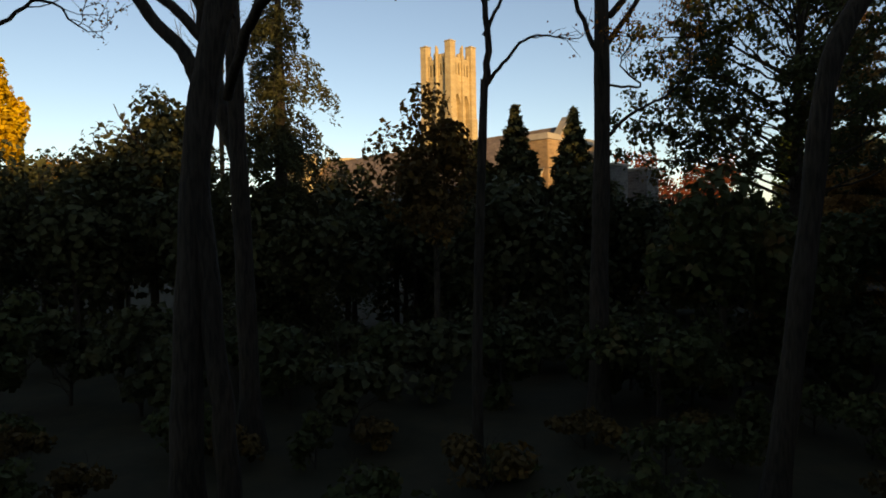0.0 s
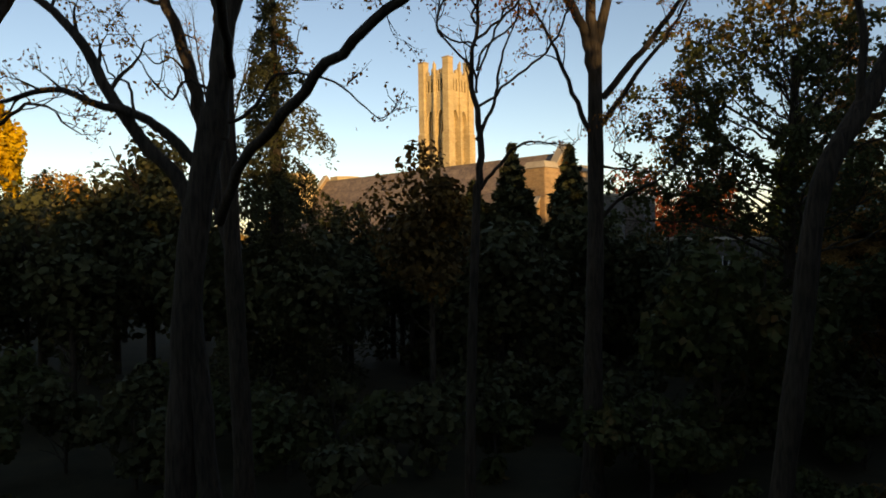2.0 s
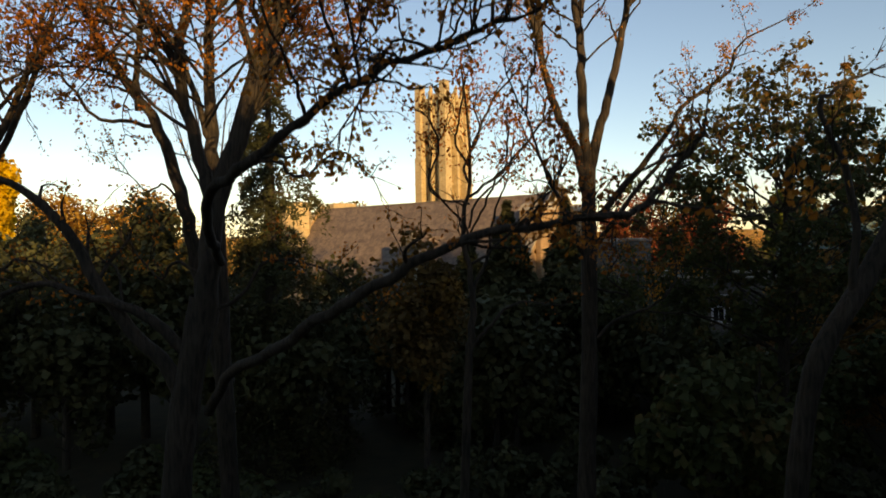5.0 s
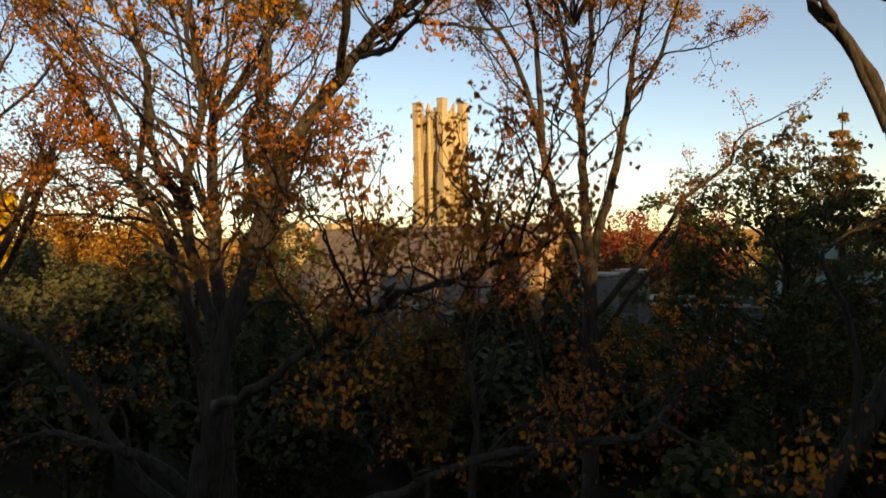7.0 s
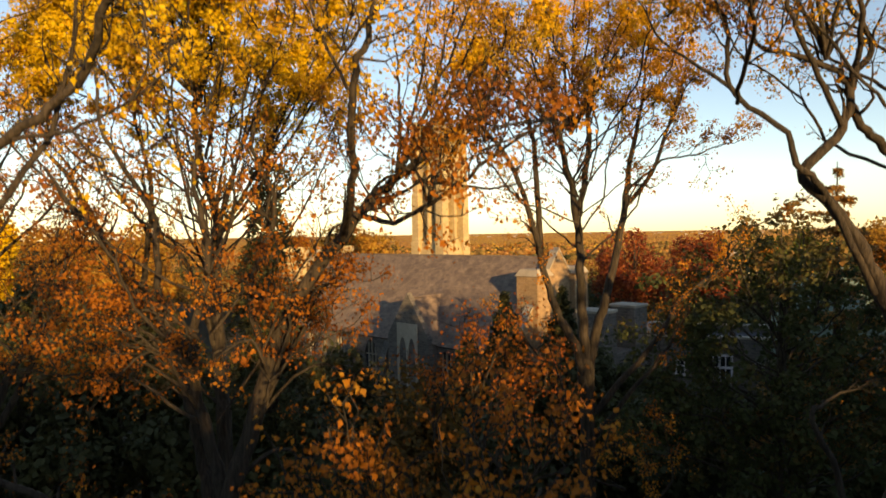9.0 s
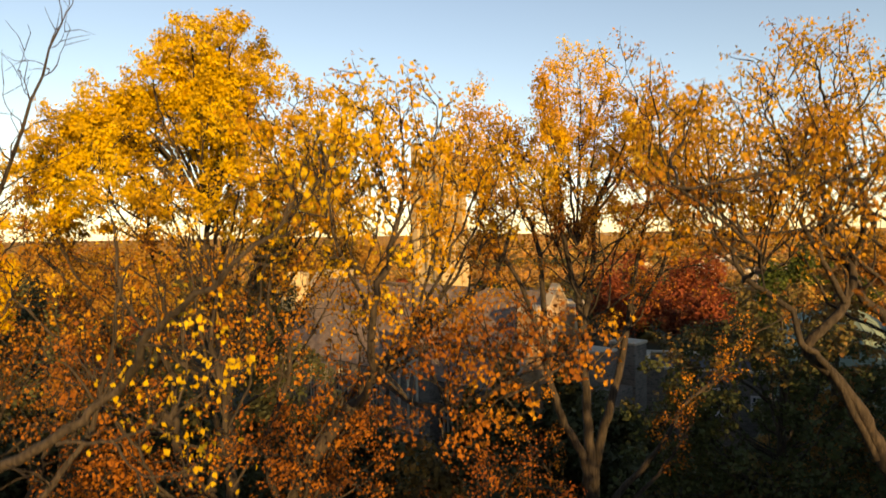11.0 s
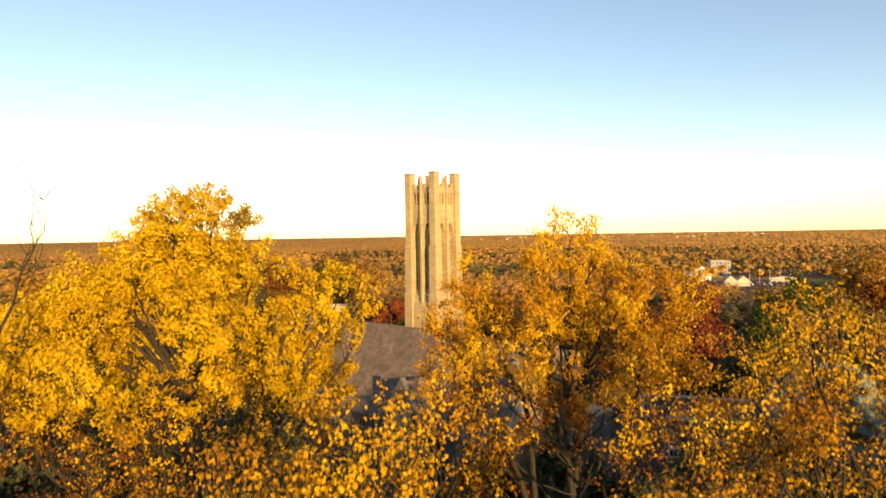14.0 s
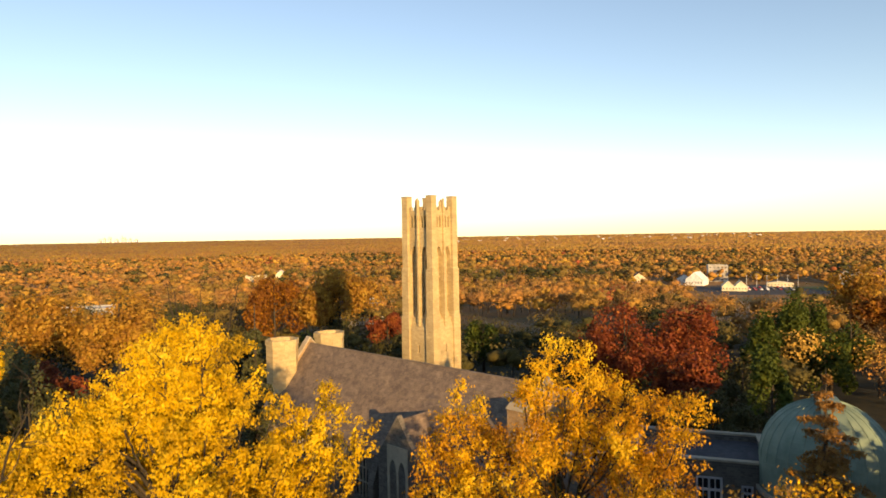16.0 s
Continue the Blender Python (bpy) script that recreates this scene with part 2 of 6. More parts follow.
def part(name, bm, mat, parent=None, label="", smooth=False):
    me = bpy.data.meshes.new(name)
    bmesh.ops.recalc_face_normals(bm, faces=bm.faces)
    bm.to_mesh(me)
    bm.free()
    me.materials.append(mat)
    if smooth:
        me.shade_smooth()
    ob = new(name, me)
    if parent is not None:
        ob.parent = parent
    if label:
        tagged(ob, label)
    return ob


def empty(name, m, label, category, group="", kind=""):
    ob = new(name)
    ob.matrix_world = m
    return tagged(ob, label, category, group, kind)


def box(bm, x0, x1, y0, y1, z0, z1, bevel=0.0):
    r = bmesh.ops.create_cube(bm, size=1.0)
    bmesh.ops.transform(bm, matrix=Matrix.LocRotScale(((x0 + x1) / 2, (y0 + y1) / 2, (z0 + z1) / 2), None, (x1 - x0, y1 - y0, z1 - z0)), verts=r["verts"])
    if bevel:
        es = list({e for v in r["verts"] for e in v.link_edges})
        bmesh.ops.bevel(bm, geom=es, offset=bevel, segments=1, affect="EDGES")
    return bm


def prism(bm, base, top):
    """A solid between two loops of the same number of points."""
    a, b = [bm.verts.new(p) for p in base], [bm.verts.new(p) for p in top]
    bm.faces.new(a)
    bm.faces.new(b[::-1])
    for i in range(len(a)):
        j = (i + 1) % len(a)
        bm.faces.new((a[i], a[j], b[j], b[i]))
    return bm


def arch_height(u, w, spring, apex):
    """Height of a pointed arch at u from its axis."""
    k = min(1.0, abs(u) / (w / 2))
    return spring + (apex - spring) * (1 - k ** 1.7) ** 0.75


def wall_bm(bm, x0, x1, z0, z1, y0, y1, openings, steps=6):
    """A wall slab in the xz plane, from y0 to y1 thick, with openings (centre, width, sill, spring, apex)."""
    cuts = {x0, x1}
    for c, w, sill, spring, apex in openings:
        for i in range(steps + 1):
            cuts.add(round(c - w / 2 + w * i / steps, 4))
    cuts = sorted(x for x in cuts if x0 - 1e-6 <= x <= x1 + 1e-6)
    for a, b in zip(cuts, cuts[1:]):
        if b - a < 1e-4:
            continue
        mid = (a + b) / 2
        spans = sorted([o for o in openings if o[0] - o[1] / 2 < mid < o[0] + o[1] / 2], key=lambda o: o[2])
        low = (z0, z0)
        for c, w, sill, spring, apex in spans:
            if sill > max(low):
                prism(bm, [(a, y0, low[0]), (b, y0, low[1]), (b, y0, sill), (a, y0, sill)], [(a, y1, low[0]), (b, y1, low[1]), (b, y1, sill), (a, y1, sill)])
            low = (arch_height(a - c, w, spring, apex), arch_height(b - c, w, spring, apex))
        prism(bm, [(a, y0, low[0]), (b, y0, low[1]), (b, y0, z1), (a, y0, z1)], [(a, y1, low[0]), (b, y1, low[1]), (b, y1, z1), (a, y1, z1)])
    bmesh.ops.remove_doubles(bm, verts=bm.verts, dist=1e-4)
    return bm


# ---------- ground ----------
def ground_height(x, y):
    d = math.hypot(x, y)
    k = min(1.0, max(0.0, (d - 130) / 420))
    z = -18 * k * k * (3 - 2 * k)
    k2 = min(1.0, max(0.0, (d - 900) / 3600))
    return z + 24 * k2 * k2 * (3 - 2 * k2)


def build_ground():
    radii = [0, 8, 16, 26, 40, 60, 85, 115, 150, 190, 240, 300, 370, 450, 550, 680, 850, 1100, 1400, 1800, 2300, 2900, 3600, 4300, 4900]
    n = 72
    verts, faces = [(0, 0, 0)], []
    for r in radii[1:]:
        for i in range(n):
            a = 2 * math.pi * i / n
            x, y = r * math.cos(a), r * math.sin(a)
            bump = 0.35 * noise.noise((x * 0.06, y * 0.06, 0)) if r < 120 else 0
            verts.append((x, y, ground_height(x, y) + bump))
    for i in range(n):
        faces.append((0, 1 + i, 1 + (i + 1) % n))
    for k in range(len(radii) - 2):
        for i in range(n):
            j = (i + 1) % n
            a, b = 1 + k * n, 1 + (k + 1) * n
            faces.append((a + i, b + i, b + j, a + j))
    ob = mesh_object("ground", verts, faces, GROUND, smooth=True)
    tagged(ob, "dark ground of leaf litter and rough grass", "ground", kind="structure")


build_ground()


# ---------- bell tower ----------
def build_tower():
    S, P, TOP = 7.5, 1.45, 42.2            # side, pier width, height of the piers
    # local frame: near corner at the origin, +x along the face that runs away to the right, +y along the other
    base = Matrix.Translation((1.9, 115.9, 0)) @ Matrix.Rotation(math.radians(49), 4, "Z")
    t = empty("bell_tower", base, "tall tan stone gothic bell tower with corner piers, sunlit", "tower")
    # core
    bm = bmesh.new()
    box(bm, 1.5, S - 1.5, 1.5, S - 1.5, -1.0, 33.6)
    part("core", bm, STONE, t)
    bm = bmesh.new()
    box(bm, 0.9, S - 0.9, 0.9, S - 0.9, 39.0, 39.3)
    part("roof_deck", bm, FLATROOF, t)
    # piers in three stages, each a little wider than the one above
    for i, (cx, cy) in enumerate(((P / 2, P / 2), (S - P / 2, P / 2), (P / 2, S - P / 2), (S - P / 2, S - P / 2))):
        bm = bmesh.new()
        for z0, z1, g in ((-1.0, 20.0, 0.26), (20.0, 28.9, 0.13), (28.9, TOP, 0.0)):
            h = P / 2 + g
            box(bm, cx - h, cx + h, cy - h, cy + h, z0, z1 - 0.35 if g else z1, 0.06)
            if g:
                k = h - 0.13
                prism(bm, [(cx - h, cy - h, z1 - 0.35), (cx + h, cy - h, z1 - 0.35), (cx + h, cy + h, z1 - 0.35), (cx - h, cy + h, z1 - 0.35)],
                      [(cx - k, cy - k, z1), (cx + k, cy - k, z1), (cx + k, cy + k, z1), (cx - k, cy + k, z1)])
        pier = part("pier", bm, STONE, t)
        bm = bmesh.new()
        box(bm, cx - P / 2 - 0.08, cx + P / 2 + 0.08, cy - P / 2 - 0.08, cy + P / 2 + 0.08, TOP, TOP + 0.22, 0.05)
        part("pier_cap", bm, COPING, pier)
    # faces: local x along the face, y into the tower
    faces = [Matrix.Identity(4), Matrix.Translation((S, 0, 0)) @ Matrix.Rotation(math.pi / 2, 4, "Z"),
             Matrix.Translation((S, S, 0)) @ Matrix.Rotation(math.pi, 4, "Z"), Matrix.Translation((0, S, 0)) @ Matrix.Rotation(-math.pi / 2, 4, "Z")]
    x0, x1 = P, S - P
    mid, bay = S / 2, (x1 - x0 - 0.4) / 2
    cs = (x0 + bay / 2, x1 - bay / 2)
    for f in faces:
        w = new("face_wall")
        w.parent = t
        w.matrix_local = f
        ops = [(c, bay - 0.16, 19.6, 31.2, 33.0) for c in cs]
        for c in cs:
            ops += [(c - 0.45, 0.5, 36.5, 38.2, 38.8), (c + 0.45, 0.5, 36.5, 38.2, 38.8)]
        bm = bmesh.new()
        wall_bm(bm, x0, x1, 17.5, 39.7, 0.55, 1.52, ops)
        part("panel", bm, STONE, w)
        bm = bmesh.new()
        wall_bm(bm, x0, x1, -1.0, 17.5, 0.10, 0.95, [(mid, 0.35, 13.2, 14.4, 14.8)])
        prism(bm, [(x0, 0.10, 17.5), (x1, 0.10, 17.5), (x1, 0.95, 17.5), (x0, 0.95, 17.5)], [(x0, 0.2, 18.0), (x1, 0.2, 18.0), (x1, 0.95, 18.0), (x0, 0.95, 18.0)])
        part("base_wall", bm, STONE, w)
        for c in cs:
            bm = bmesh.new()
            prism(bm, [(c - bay / 2, 0.2, 17.9), (c + bay / 2, 0.2, 17.9), (c + bay / 2, 1.5, 17.9), (c - bay / 2, 1.5, 17.9)],
                  [(c - bay / 2, 1.35, 20.6), (c + bay / 2, 1.35, 20.6), (c + bay / 2, 1.5, 20.6), (c - bay / 2, 1.5, 20.6)])
            part("sloping_sill", bm, STONE, w)
            # slender shaft and tracery ribs in the recess
            bm = bmesh.new()
            box(bm, c - 0.05, c + 0.05, 0.95, 1.5, 20.2, 31.0)
            for z in (23.6, 27.2):
                box(bm, c - bay / 2 + 0.08, c + bay / 2 - 0.08, 1.1, 1.5, z, z + 0.25)
            part("tracery", bm, STONE, w)
            bm = bmesh.new()
            for s in (-0.45, 0.45):
                for k in range(8):
                    z = 36.65 + 0.24 * k
                    prism(bm, [(c + s - 0.25, 1.0, z), (c + s + 0.25, 1.0, z), (c + s + 0.2, 1.25, z + 0.16), (c + s - 0.2, 1.25, z + 0.16)],
                          [(c + s - 0.2, 1.0, z + 0.04), (c + s + 0.2, 1.0, z + 0.04), (c + s + 0.2, 1.25, z + 0.2), (c + s - 0.2, 1.25, z + 0.2)])
            box(bm, c - 0.8, c + 0.8, 1.53, 1.59, 36.3, 38.9)
            part("louvre", bm, LOUVRE, w)
        # middle shaft that rises above the parapet, and the parapet with its merlons
        bm = bmesh.new()
        box(bm, mid - 0.24, mid + 0.24, 0.1, 0.8, 18.0, 34.0, 0.04)
        box(bm, mid - 0.19, mid + 0.19, 0.15, 0.8, 34.0, 41.6, 0.04)
        prism(bm, [(mid - 0.19, 0.15, 41.6), (mid + 0.19, 0.15, 41.6), (mid + 0.19, 0.55, 41.6), (mid - 0.19, 0.55, 41.6)],
              [(mid - 0.03, 0.32, 42.1), (mid + 0.03, 0.32, 42.1), (mid + 0.03, 0.38, 42.1), (mid - 0.03, 0.38, 42.1)])
        part("mid_shaft", bm, STONE, w)
        for c in (x0 + 0.35, mid - 0.62, mid + 0.62, x1 - 0.35):
            bm = bmesh.new()
            box(bm, c - 0.26, c + 0.26, 0.5, 1.1, 39.7, 40.4, 0.04)
            part("merlon", bm, STONE, w)


build_tower()


# ---------- hall with its steep roof ----------
AX = math.radians(-45)
HALL = Matrix.Translation((-18.3, 100.9, 0)) @ Matrix.Rotation(AX, 4, "Z")      # +x along the ridge towards the near gable, -y towards the camera


def octagon(r, z, cx=0.0, cy=0.0):
    return [(cx + r * math.cos(math.pi / 8 + i * math.pi / 4), cy + r * math.sin(math.pi / 8 + i * math.pi / 4), z) for i in range(8)]


def roof_sheet(name, corners, thick, mat, parent, label=""):
    """A sloping slab with its own surface coordinates, from four corners (two at the eave, two at the ridge)."""
    a, b, c, d = (Vector(p) for p in corners)
    nrm = (b - a).cross(d - a).normalized()
    top = [a, b, c, d]
    bot = [p - nrm * thick for p in top]
    me = bpy.data.meshes.new(name)
    me.from_pydata([tuple(p) for p in top + bot], [], [(0, 1, 2, 3), (7, 6, 5, 4), (0, 4, 5, 1), (1, 5, 6, 2), (2, 6, 7, 3), (3, 7, 4, 0)])
    uv = me.uv_layers.new(name="UVMap")
    ex = (b - a).normalized()
    ey = nrm.cross(ex)
    for lp in me.loops:
        p = me.vertices[lp.vertex_index].co
        uv.data[lp.index].uv = ((p - a).dot(ex), (p - a).dot(ey))
    me.materials.append(mat)
    ob = new(name, me)
    ob.parent = parent
    if label:
        tagged(ob, label)
    return ob


def build_hall():
    L, HALF, RIDGE, EAVE = 45.5, 8.0, 18.5, 9.0
    h = empty("stone_hall", HALL, "long stone hall with a steep brown slate roof and buttressed sides", "building")
    slope = (RIDGE - EAVE) / HALF
    roof_sheet("roof_slope", [(0.3, -HALF - 0.3, EAVE - 0.3 * slope), (L - 0.5, -HALF - 0.3, EAVE - 0.3 * slope), (L - 0.5, 0, RIDGE), (0.3, 0, RIDGE)], 0.25, SLATE, h)
    roof_sheet("roof_slope", [(L - 0.5, HALF + 0.3, EAVE - 0.3 * slope), (0.3, HALF + 0.3, EAVE - 0.3 * slope), (0.3, 0, RIDGE), (L - 0.5, 0, RIDGE)], 0.25, SLATE, h)
    bm = bmesh.new()
    box(bm, 0.3, L - 0.5, -0.12, 0.12, RIDGE - 0.12, RIDGE + 0.05, 0.03)
    part("ridge", bm, ROOFTILE, h)
    # side walls with tall pointed windows between buttresses
    n = 7
    step = L / n
    for side in (-1, 1):
        wins = [((i + 0.5) * step, 2.6, 2.6, 6.2, 8.2) for i in range(n)]
        bm = bmesh.new()
        y0, y1 = (-HALF, -HALF + 0.8) if side < 0 else (HALF - 0.8, HALF)
        wall_bm(bm, 0.6, L - 0.8, -1.0, EAVE, y0, y1, wins)
        w = part("side_wall", bm, SHADESTONE, h)
        for c, ww, sill, spring, apex in wins:
            bm = bmesh.new()
            box(bm, c - ww / 2, c + ww / 2, (y0 + y1) / 2 - 0.02, (y0 + y1) / 2 + 0.02, sill, apex)
            p = part("window", bm, GLASS, w, "tall leaded window pane, dark")
            bm = bmesh.new()
            for k in (-1, 0, 1):
                box(bm, c + k * ww / 4 - 0.07, c + k * ww / 4 + 0.07, y0 + 0.15, y0 + 0.38, sill, arch_height(k * ww / 4, ww, spring, apex))
            for z in (4.4, 6.2):
                box(bm, c - ww / 2, c + ww / 2, y0 + 0.18, y0 + 0.34, z, z + 0.14)
            part("mullions", bm, COPING, w)
        for i in range(n + 1):
            x = min(max(i * step, 1.0), L - 1.2)
            yo = side * HALF
            bm = bmesh.new()
            box(bm, x - 0.5, x + 0.5, min(yo, yo + side * 1.3), max(yo, yo + side * 1.3), -1.0, 5.2, 0.05)
            prism(bm, [(x - 0.5, yo, 5.2), (x + 0.5, yo, 5.2), (x + 0.5, yo + side * 1.3, 5.2), (x - 0.5, yo + side * 1.3, 5.2)],
                  [(x - 0.5, yo, 8.3), (x + 0.5, yo, 8.3), (x + 0.5, yo + side * 0.25, 8.0), (x - 0.5, yo + side * 0.25, 8.0)])
            part("buttress", bm, SHADESTONE, h)
    # gables with raised coping
    for x in (0.0, L - 0.9):
        bm = bmesh.new()
        loop = [(x, -HALF, -1.0), (x, HALF, -1.0), (x, HALF, EAVE + 0.5), (x, 0.0, RIDGE + 0.75), (x, -HALF, EAVE + 0.5)]
        prism(bm, loop, [(x + 0.8, p[1], p[2]) for p in loop])
        g = part("gable", bm, HALLSTONE, h)
        bm = bmesh.new()
        for s in (-1, 1):
            a, b = Vector((0, s * HALF, EAVE + 0.5)), Vector((0, 0, RIDGE + 0.75))
            up = Vector((0, s * 0.17, 0.14))
            prism(bm, [(x - 0.1, *a.yz), (x - 0.1, *b.yz), (x - 0.1, *(b + Vector((0, 0, 0.25))).yz), (x - 0.1, *(a + up).yz)],
                  [(x + 0.9, *a.yz), (x + 0.9, *b.yz), (x + 0.9, *(b + Vector((0, 0, 0.25))).yz), (x + 0.9, *(a + up).yz)])
        part("coping", bm, COPING, g)
    # octagonal stair turrets at the far gable
    for y in (-4.2, 4.6):
        bm = bmesh.new()
        prism(bm, octagon(2.45, -1.0, -0.5, y), octagon(2.45, 18.7, -0.5, y))
        tu = part("turret", bm, STONE, h, "octagonal stone stair turret with an open top")
        for i in range(8):
            bm = bmesh.new()
            a0, a1 = math.pi / 8 + i * math.pi / 4, math.pi / 8 + (i + 1) * math.pi / 4
            ro, ri = 2.55, 2.05
            prism(bm, [(-0.5 + r * math.cos(a), y + r * math.sin(a), 18.7) for r, a in ((ro, a0), (ro, a1), (ri, a1), (ri, a0))],
                  [(-0.5 + r * math.cos(a), y + r * math.sin(a), 19.5) for r, a in ((ro, a0), (ro, a1), (ri, a1), (ri, a0))])
            part("parapet_stone", bm, STONE, tu)
        bm = bmesh.new()
        prism(bm, octagon(2.0, 18.7, -0.5, y), octagon(2.0, 18.85, -0.5, y))
        part("turret_roof", bm, FLATROOF, tu)
    # square corner turrets at the near gable
    for y in (-3.5, 3.5):
        bm = bmesh.new()
        box(bm, L - 2.2, L + 0.6, y - 1.35, y + 1.35, -1.0, 16.6, 0.08)
        tu = part("corner_turret", bm, HALLSTONE, h)
        bm = bmesh.new()
        prism(bm, [(L - 2.3, y - 1.45, 16.6), (L + 0.7, y - 1.45, 16.6), (L + 0.7, y + 1.45, 16.6), (L - 2.3, y + 1.45, 16.6)],
              [(L - 1.9, y - 1.05, 17.3), (L + 0.3, y - 1.05, 17.3), (L + 0.3, y + 1.05, 17.3), (L - 1.9, y + 1.05, 17.3)])
        part("turret_cap", bm, COPING, tu)
    # cross gable that projects towards the trees
    tx, tw, tr, te, ty = 31.0, 3.4, 14.0, 9.2, -9.3
    k = (tr - te) / tw
    roof_sheet("cross_roof", [(tx - tw - 0.25, 0.0, te - 0.25 * k), (tx - tw - 0.25, ty + 0.5, te - 0.25 * k), (tx, ty + 0.5, tr), (tx, 0.0, tr)], 0.22, SLATE, h)
    roof_sheet("cross_roof", [(tx + tw + 0.25, ty + 0.5, te - 0.25 * k), (tx + tw + 0.25, 0.0, te - 0.25 * k), (tx, 0.0, tr), (tx, ty + 0.5, tr)], 0.22, SLATE, h)
    bm = bmesh.new()
    loop = [(tx - tw, ty, -1.0), (tx + tw, ty, -1.0), (tx + tw, ty, te + 0.3), (tx, ty, tr + 0.5), (tx - tw, ty, te + 0.3)]
    prism(bm, loop, [(p[0], ty + 0.7, p[2]) for p in loop])
    cg = part("cross_gable", bm, SHADESTONE, h)
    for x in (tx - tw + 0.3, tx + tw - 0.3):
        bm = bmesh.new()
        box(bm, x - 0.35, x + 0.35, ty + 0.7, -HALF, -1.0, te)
        part("cross_wall", bm, SHADESTONE, h)
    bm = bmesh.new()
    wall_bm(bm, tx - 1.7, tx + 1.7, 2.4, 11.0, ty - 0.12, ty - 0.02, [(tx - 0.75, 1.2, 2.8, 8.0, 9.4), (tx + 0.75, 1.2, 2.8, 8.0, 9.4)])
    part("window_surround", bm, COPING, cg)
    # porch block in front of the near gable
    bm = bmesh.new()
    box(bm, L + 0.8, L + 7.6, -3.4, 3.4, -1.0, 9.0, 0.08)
    part("porch", bm, SHADESTONE, h)
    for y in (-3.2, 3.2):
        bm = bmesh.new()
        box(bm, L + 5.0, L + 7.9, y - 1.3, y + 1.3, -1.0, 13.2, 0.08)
        p = part("porch_pier", bm, SHADESTONE, h)
        bm = bmesh.new()
        box(bm, L + 4.9, L + 8.0, y - 1.4, y + 1.4, 13.2, 13.5, 0.06)
        part("pier_cap", bm, COPING, p)


build_hall()


# ---------- observatory ----------
def build_observatory():
    R = 6.5
    o = empty("observatory_dome", Matrix.Translation((43.6, 67.4, 0)), "round stone observatory drum under a green copper dome", "observatory")
    bm = bmesh.new()
    n = 48
    ring = lambda r, z: [(r * math.cos(2 * math.pi * i / n), r * math.sin(2 * math.pi * i / n), z) for i in range(n)]
    prism(bm, ring(R + 0.1, -1.0), ring(R + 0.1, 6.2))
    part("drum", bm, SHADESTONE, o)
    bm = bmesh.new()
    prism(bm, ring(R + 0.35, 6.2), ring(R + 0.35, 6.6))
    part("cornice", bm, COPING, o)
    bm = bmesh.new()
    prism(bm, ring(R, 6.6), ring(R, 9.9))
    part("dome_skirt", bm, COPPER, o)
    # dome of separate standing-seam gores
    gores = 28
    for g in range(gores):
        verts, faces = [], []
        rows = 10
        for k in range(rows + 1):
            e = math.pi / 2 * k / rows
            for j, da in enumerate((0.0, 0.06, 0.94, 1.0)):
                a = 2 * math.pi * (g + da) / gores
                r = R + (0.07 if j in (0, 3) else 0.0)
                verts.append((r * math.cos(e) * math.cos(a), r * math.cos(e) * math.sin(a), 9.9 + r * 1.02 * math.sin(e)))
        for k in range(rows):
            for j in range(3):
                q = k * 4 + j
                faces.append((q, q + 1, q + 5, q + 4))
        mesh_object("dome_panel", verts, faces, COPPER, o, smooth=False)
    # raised shutter over the slit, facing the trees
    verts, faces = [], []
    for k in range(15):
        e = math.radians(12 + 90 * k / 14)
        for r, s in ((R + 0.05, -1), (R + 0.35, -1), (R + 0.35, 1), (R + 0.05, 1)):
            verts.append((s * 1.1, -r * math.cos(e), 9.9 + r * 1.02 * math.sin(e)))
    for k in range(14):
        for j in range(3):
            q = k * 4 + j
            faces.append((q, q + 1, q + 5, q + 4))
    faces += [(0, 1, 2, 3), (56, 57, 58, 59)]
    sh = mesh_object("shutter", verts, faces, COPPER, o)
    sh.rotation_euler = (0, 0, radians(-20))
    # low stone wing beside it
    w = empty("observatory_wing", Matrix.Translation((34.0, 77.0, 0)) @ Matrix.Rotation(radians(-20), 4, "Z"), "low stone wing with a flat roof, pale coping and white windows", "building")
    X, Y, H = 7.5, 5.5, 8.7
    bays = [(-3.6, 1.0, 4.2, 6.2, 6.2), (0.6, 2.6, 3.6, 6.9, 6.9), (4.6, 1.0, 4.2, 6.2, 6.2)]
    bm = bmesh.new()
    wall_bm(bm, -X, X, -1.0, H, -Y, -Y + 0.5, bays, 2)
    front = part("front_wall", bm, SHADESTONE, w)
    for args in ((-X, X, Y - 0.5, Y), (-X, -X + 0.5, -Y + 0.5, Y - 0.5), (X - 0.5, X, -Y + 0.5, Y - 0.5)):
        bm = bmesh.new()
        box(bm, *args, -1.0, H)
        part("wall", bm, SHADESTONE, w)
    for c, ww, z0, z1, _ in bays:
        bm = bmesh.new()
        box(bm, c - ww / 2, c + ww / 2, -Y + 0.24, -Y + 0.27, z0, z1)
        win = part("window", bm, GLASS, front)
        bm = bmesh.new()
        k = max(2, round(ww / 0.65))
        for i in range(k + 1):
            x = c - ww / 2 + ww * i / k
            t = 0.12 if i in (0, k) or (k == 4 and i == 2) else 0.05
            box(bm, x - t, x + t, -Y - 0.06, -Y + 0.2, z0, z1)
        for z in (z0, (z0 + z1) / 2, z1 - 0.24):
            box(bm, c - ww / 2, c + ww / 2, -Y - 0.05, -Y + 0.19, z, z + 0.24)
        part("window_frame", bm, DIMPAINT, front, "white window frame, greyed for the wing's shade")
    bm = bmesh.new()
    box(bm, -X + 0.3, X - 0.3, -Y + 0.3, Y - 0.3, H - 0.9, H - 0.7)
    part("flat_roof", bm, FLATROOF, w)
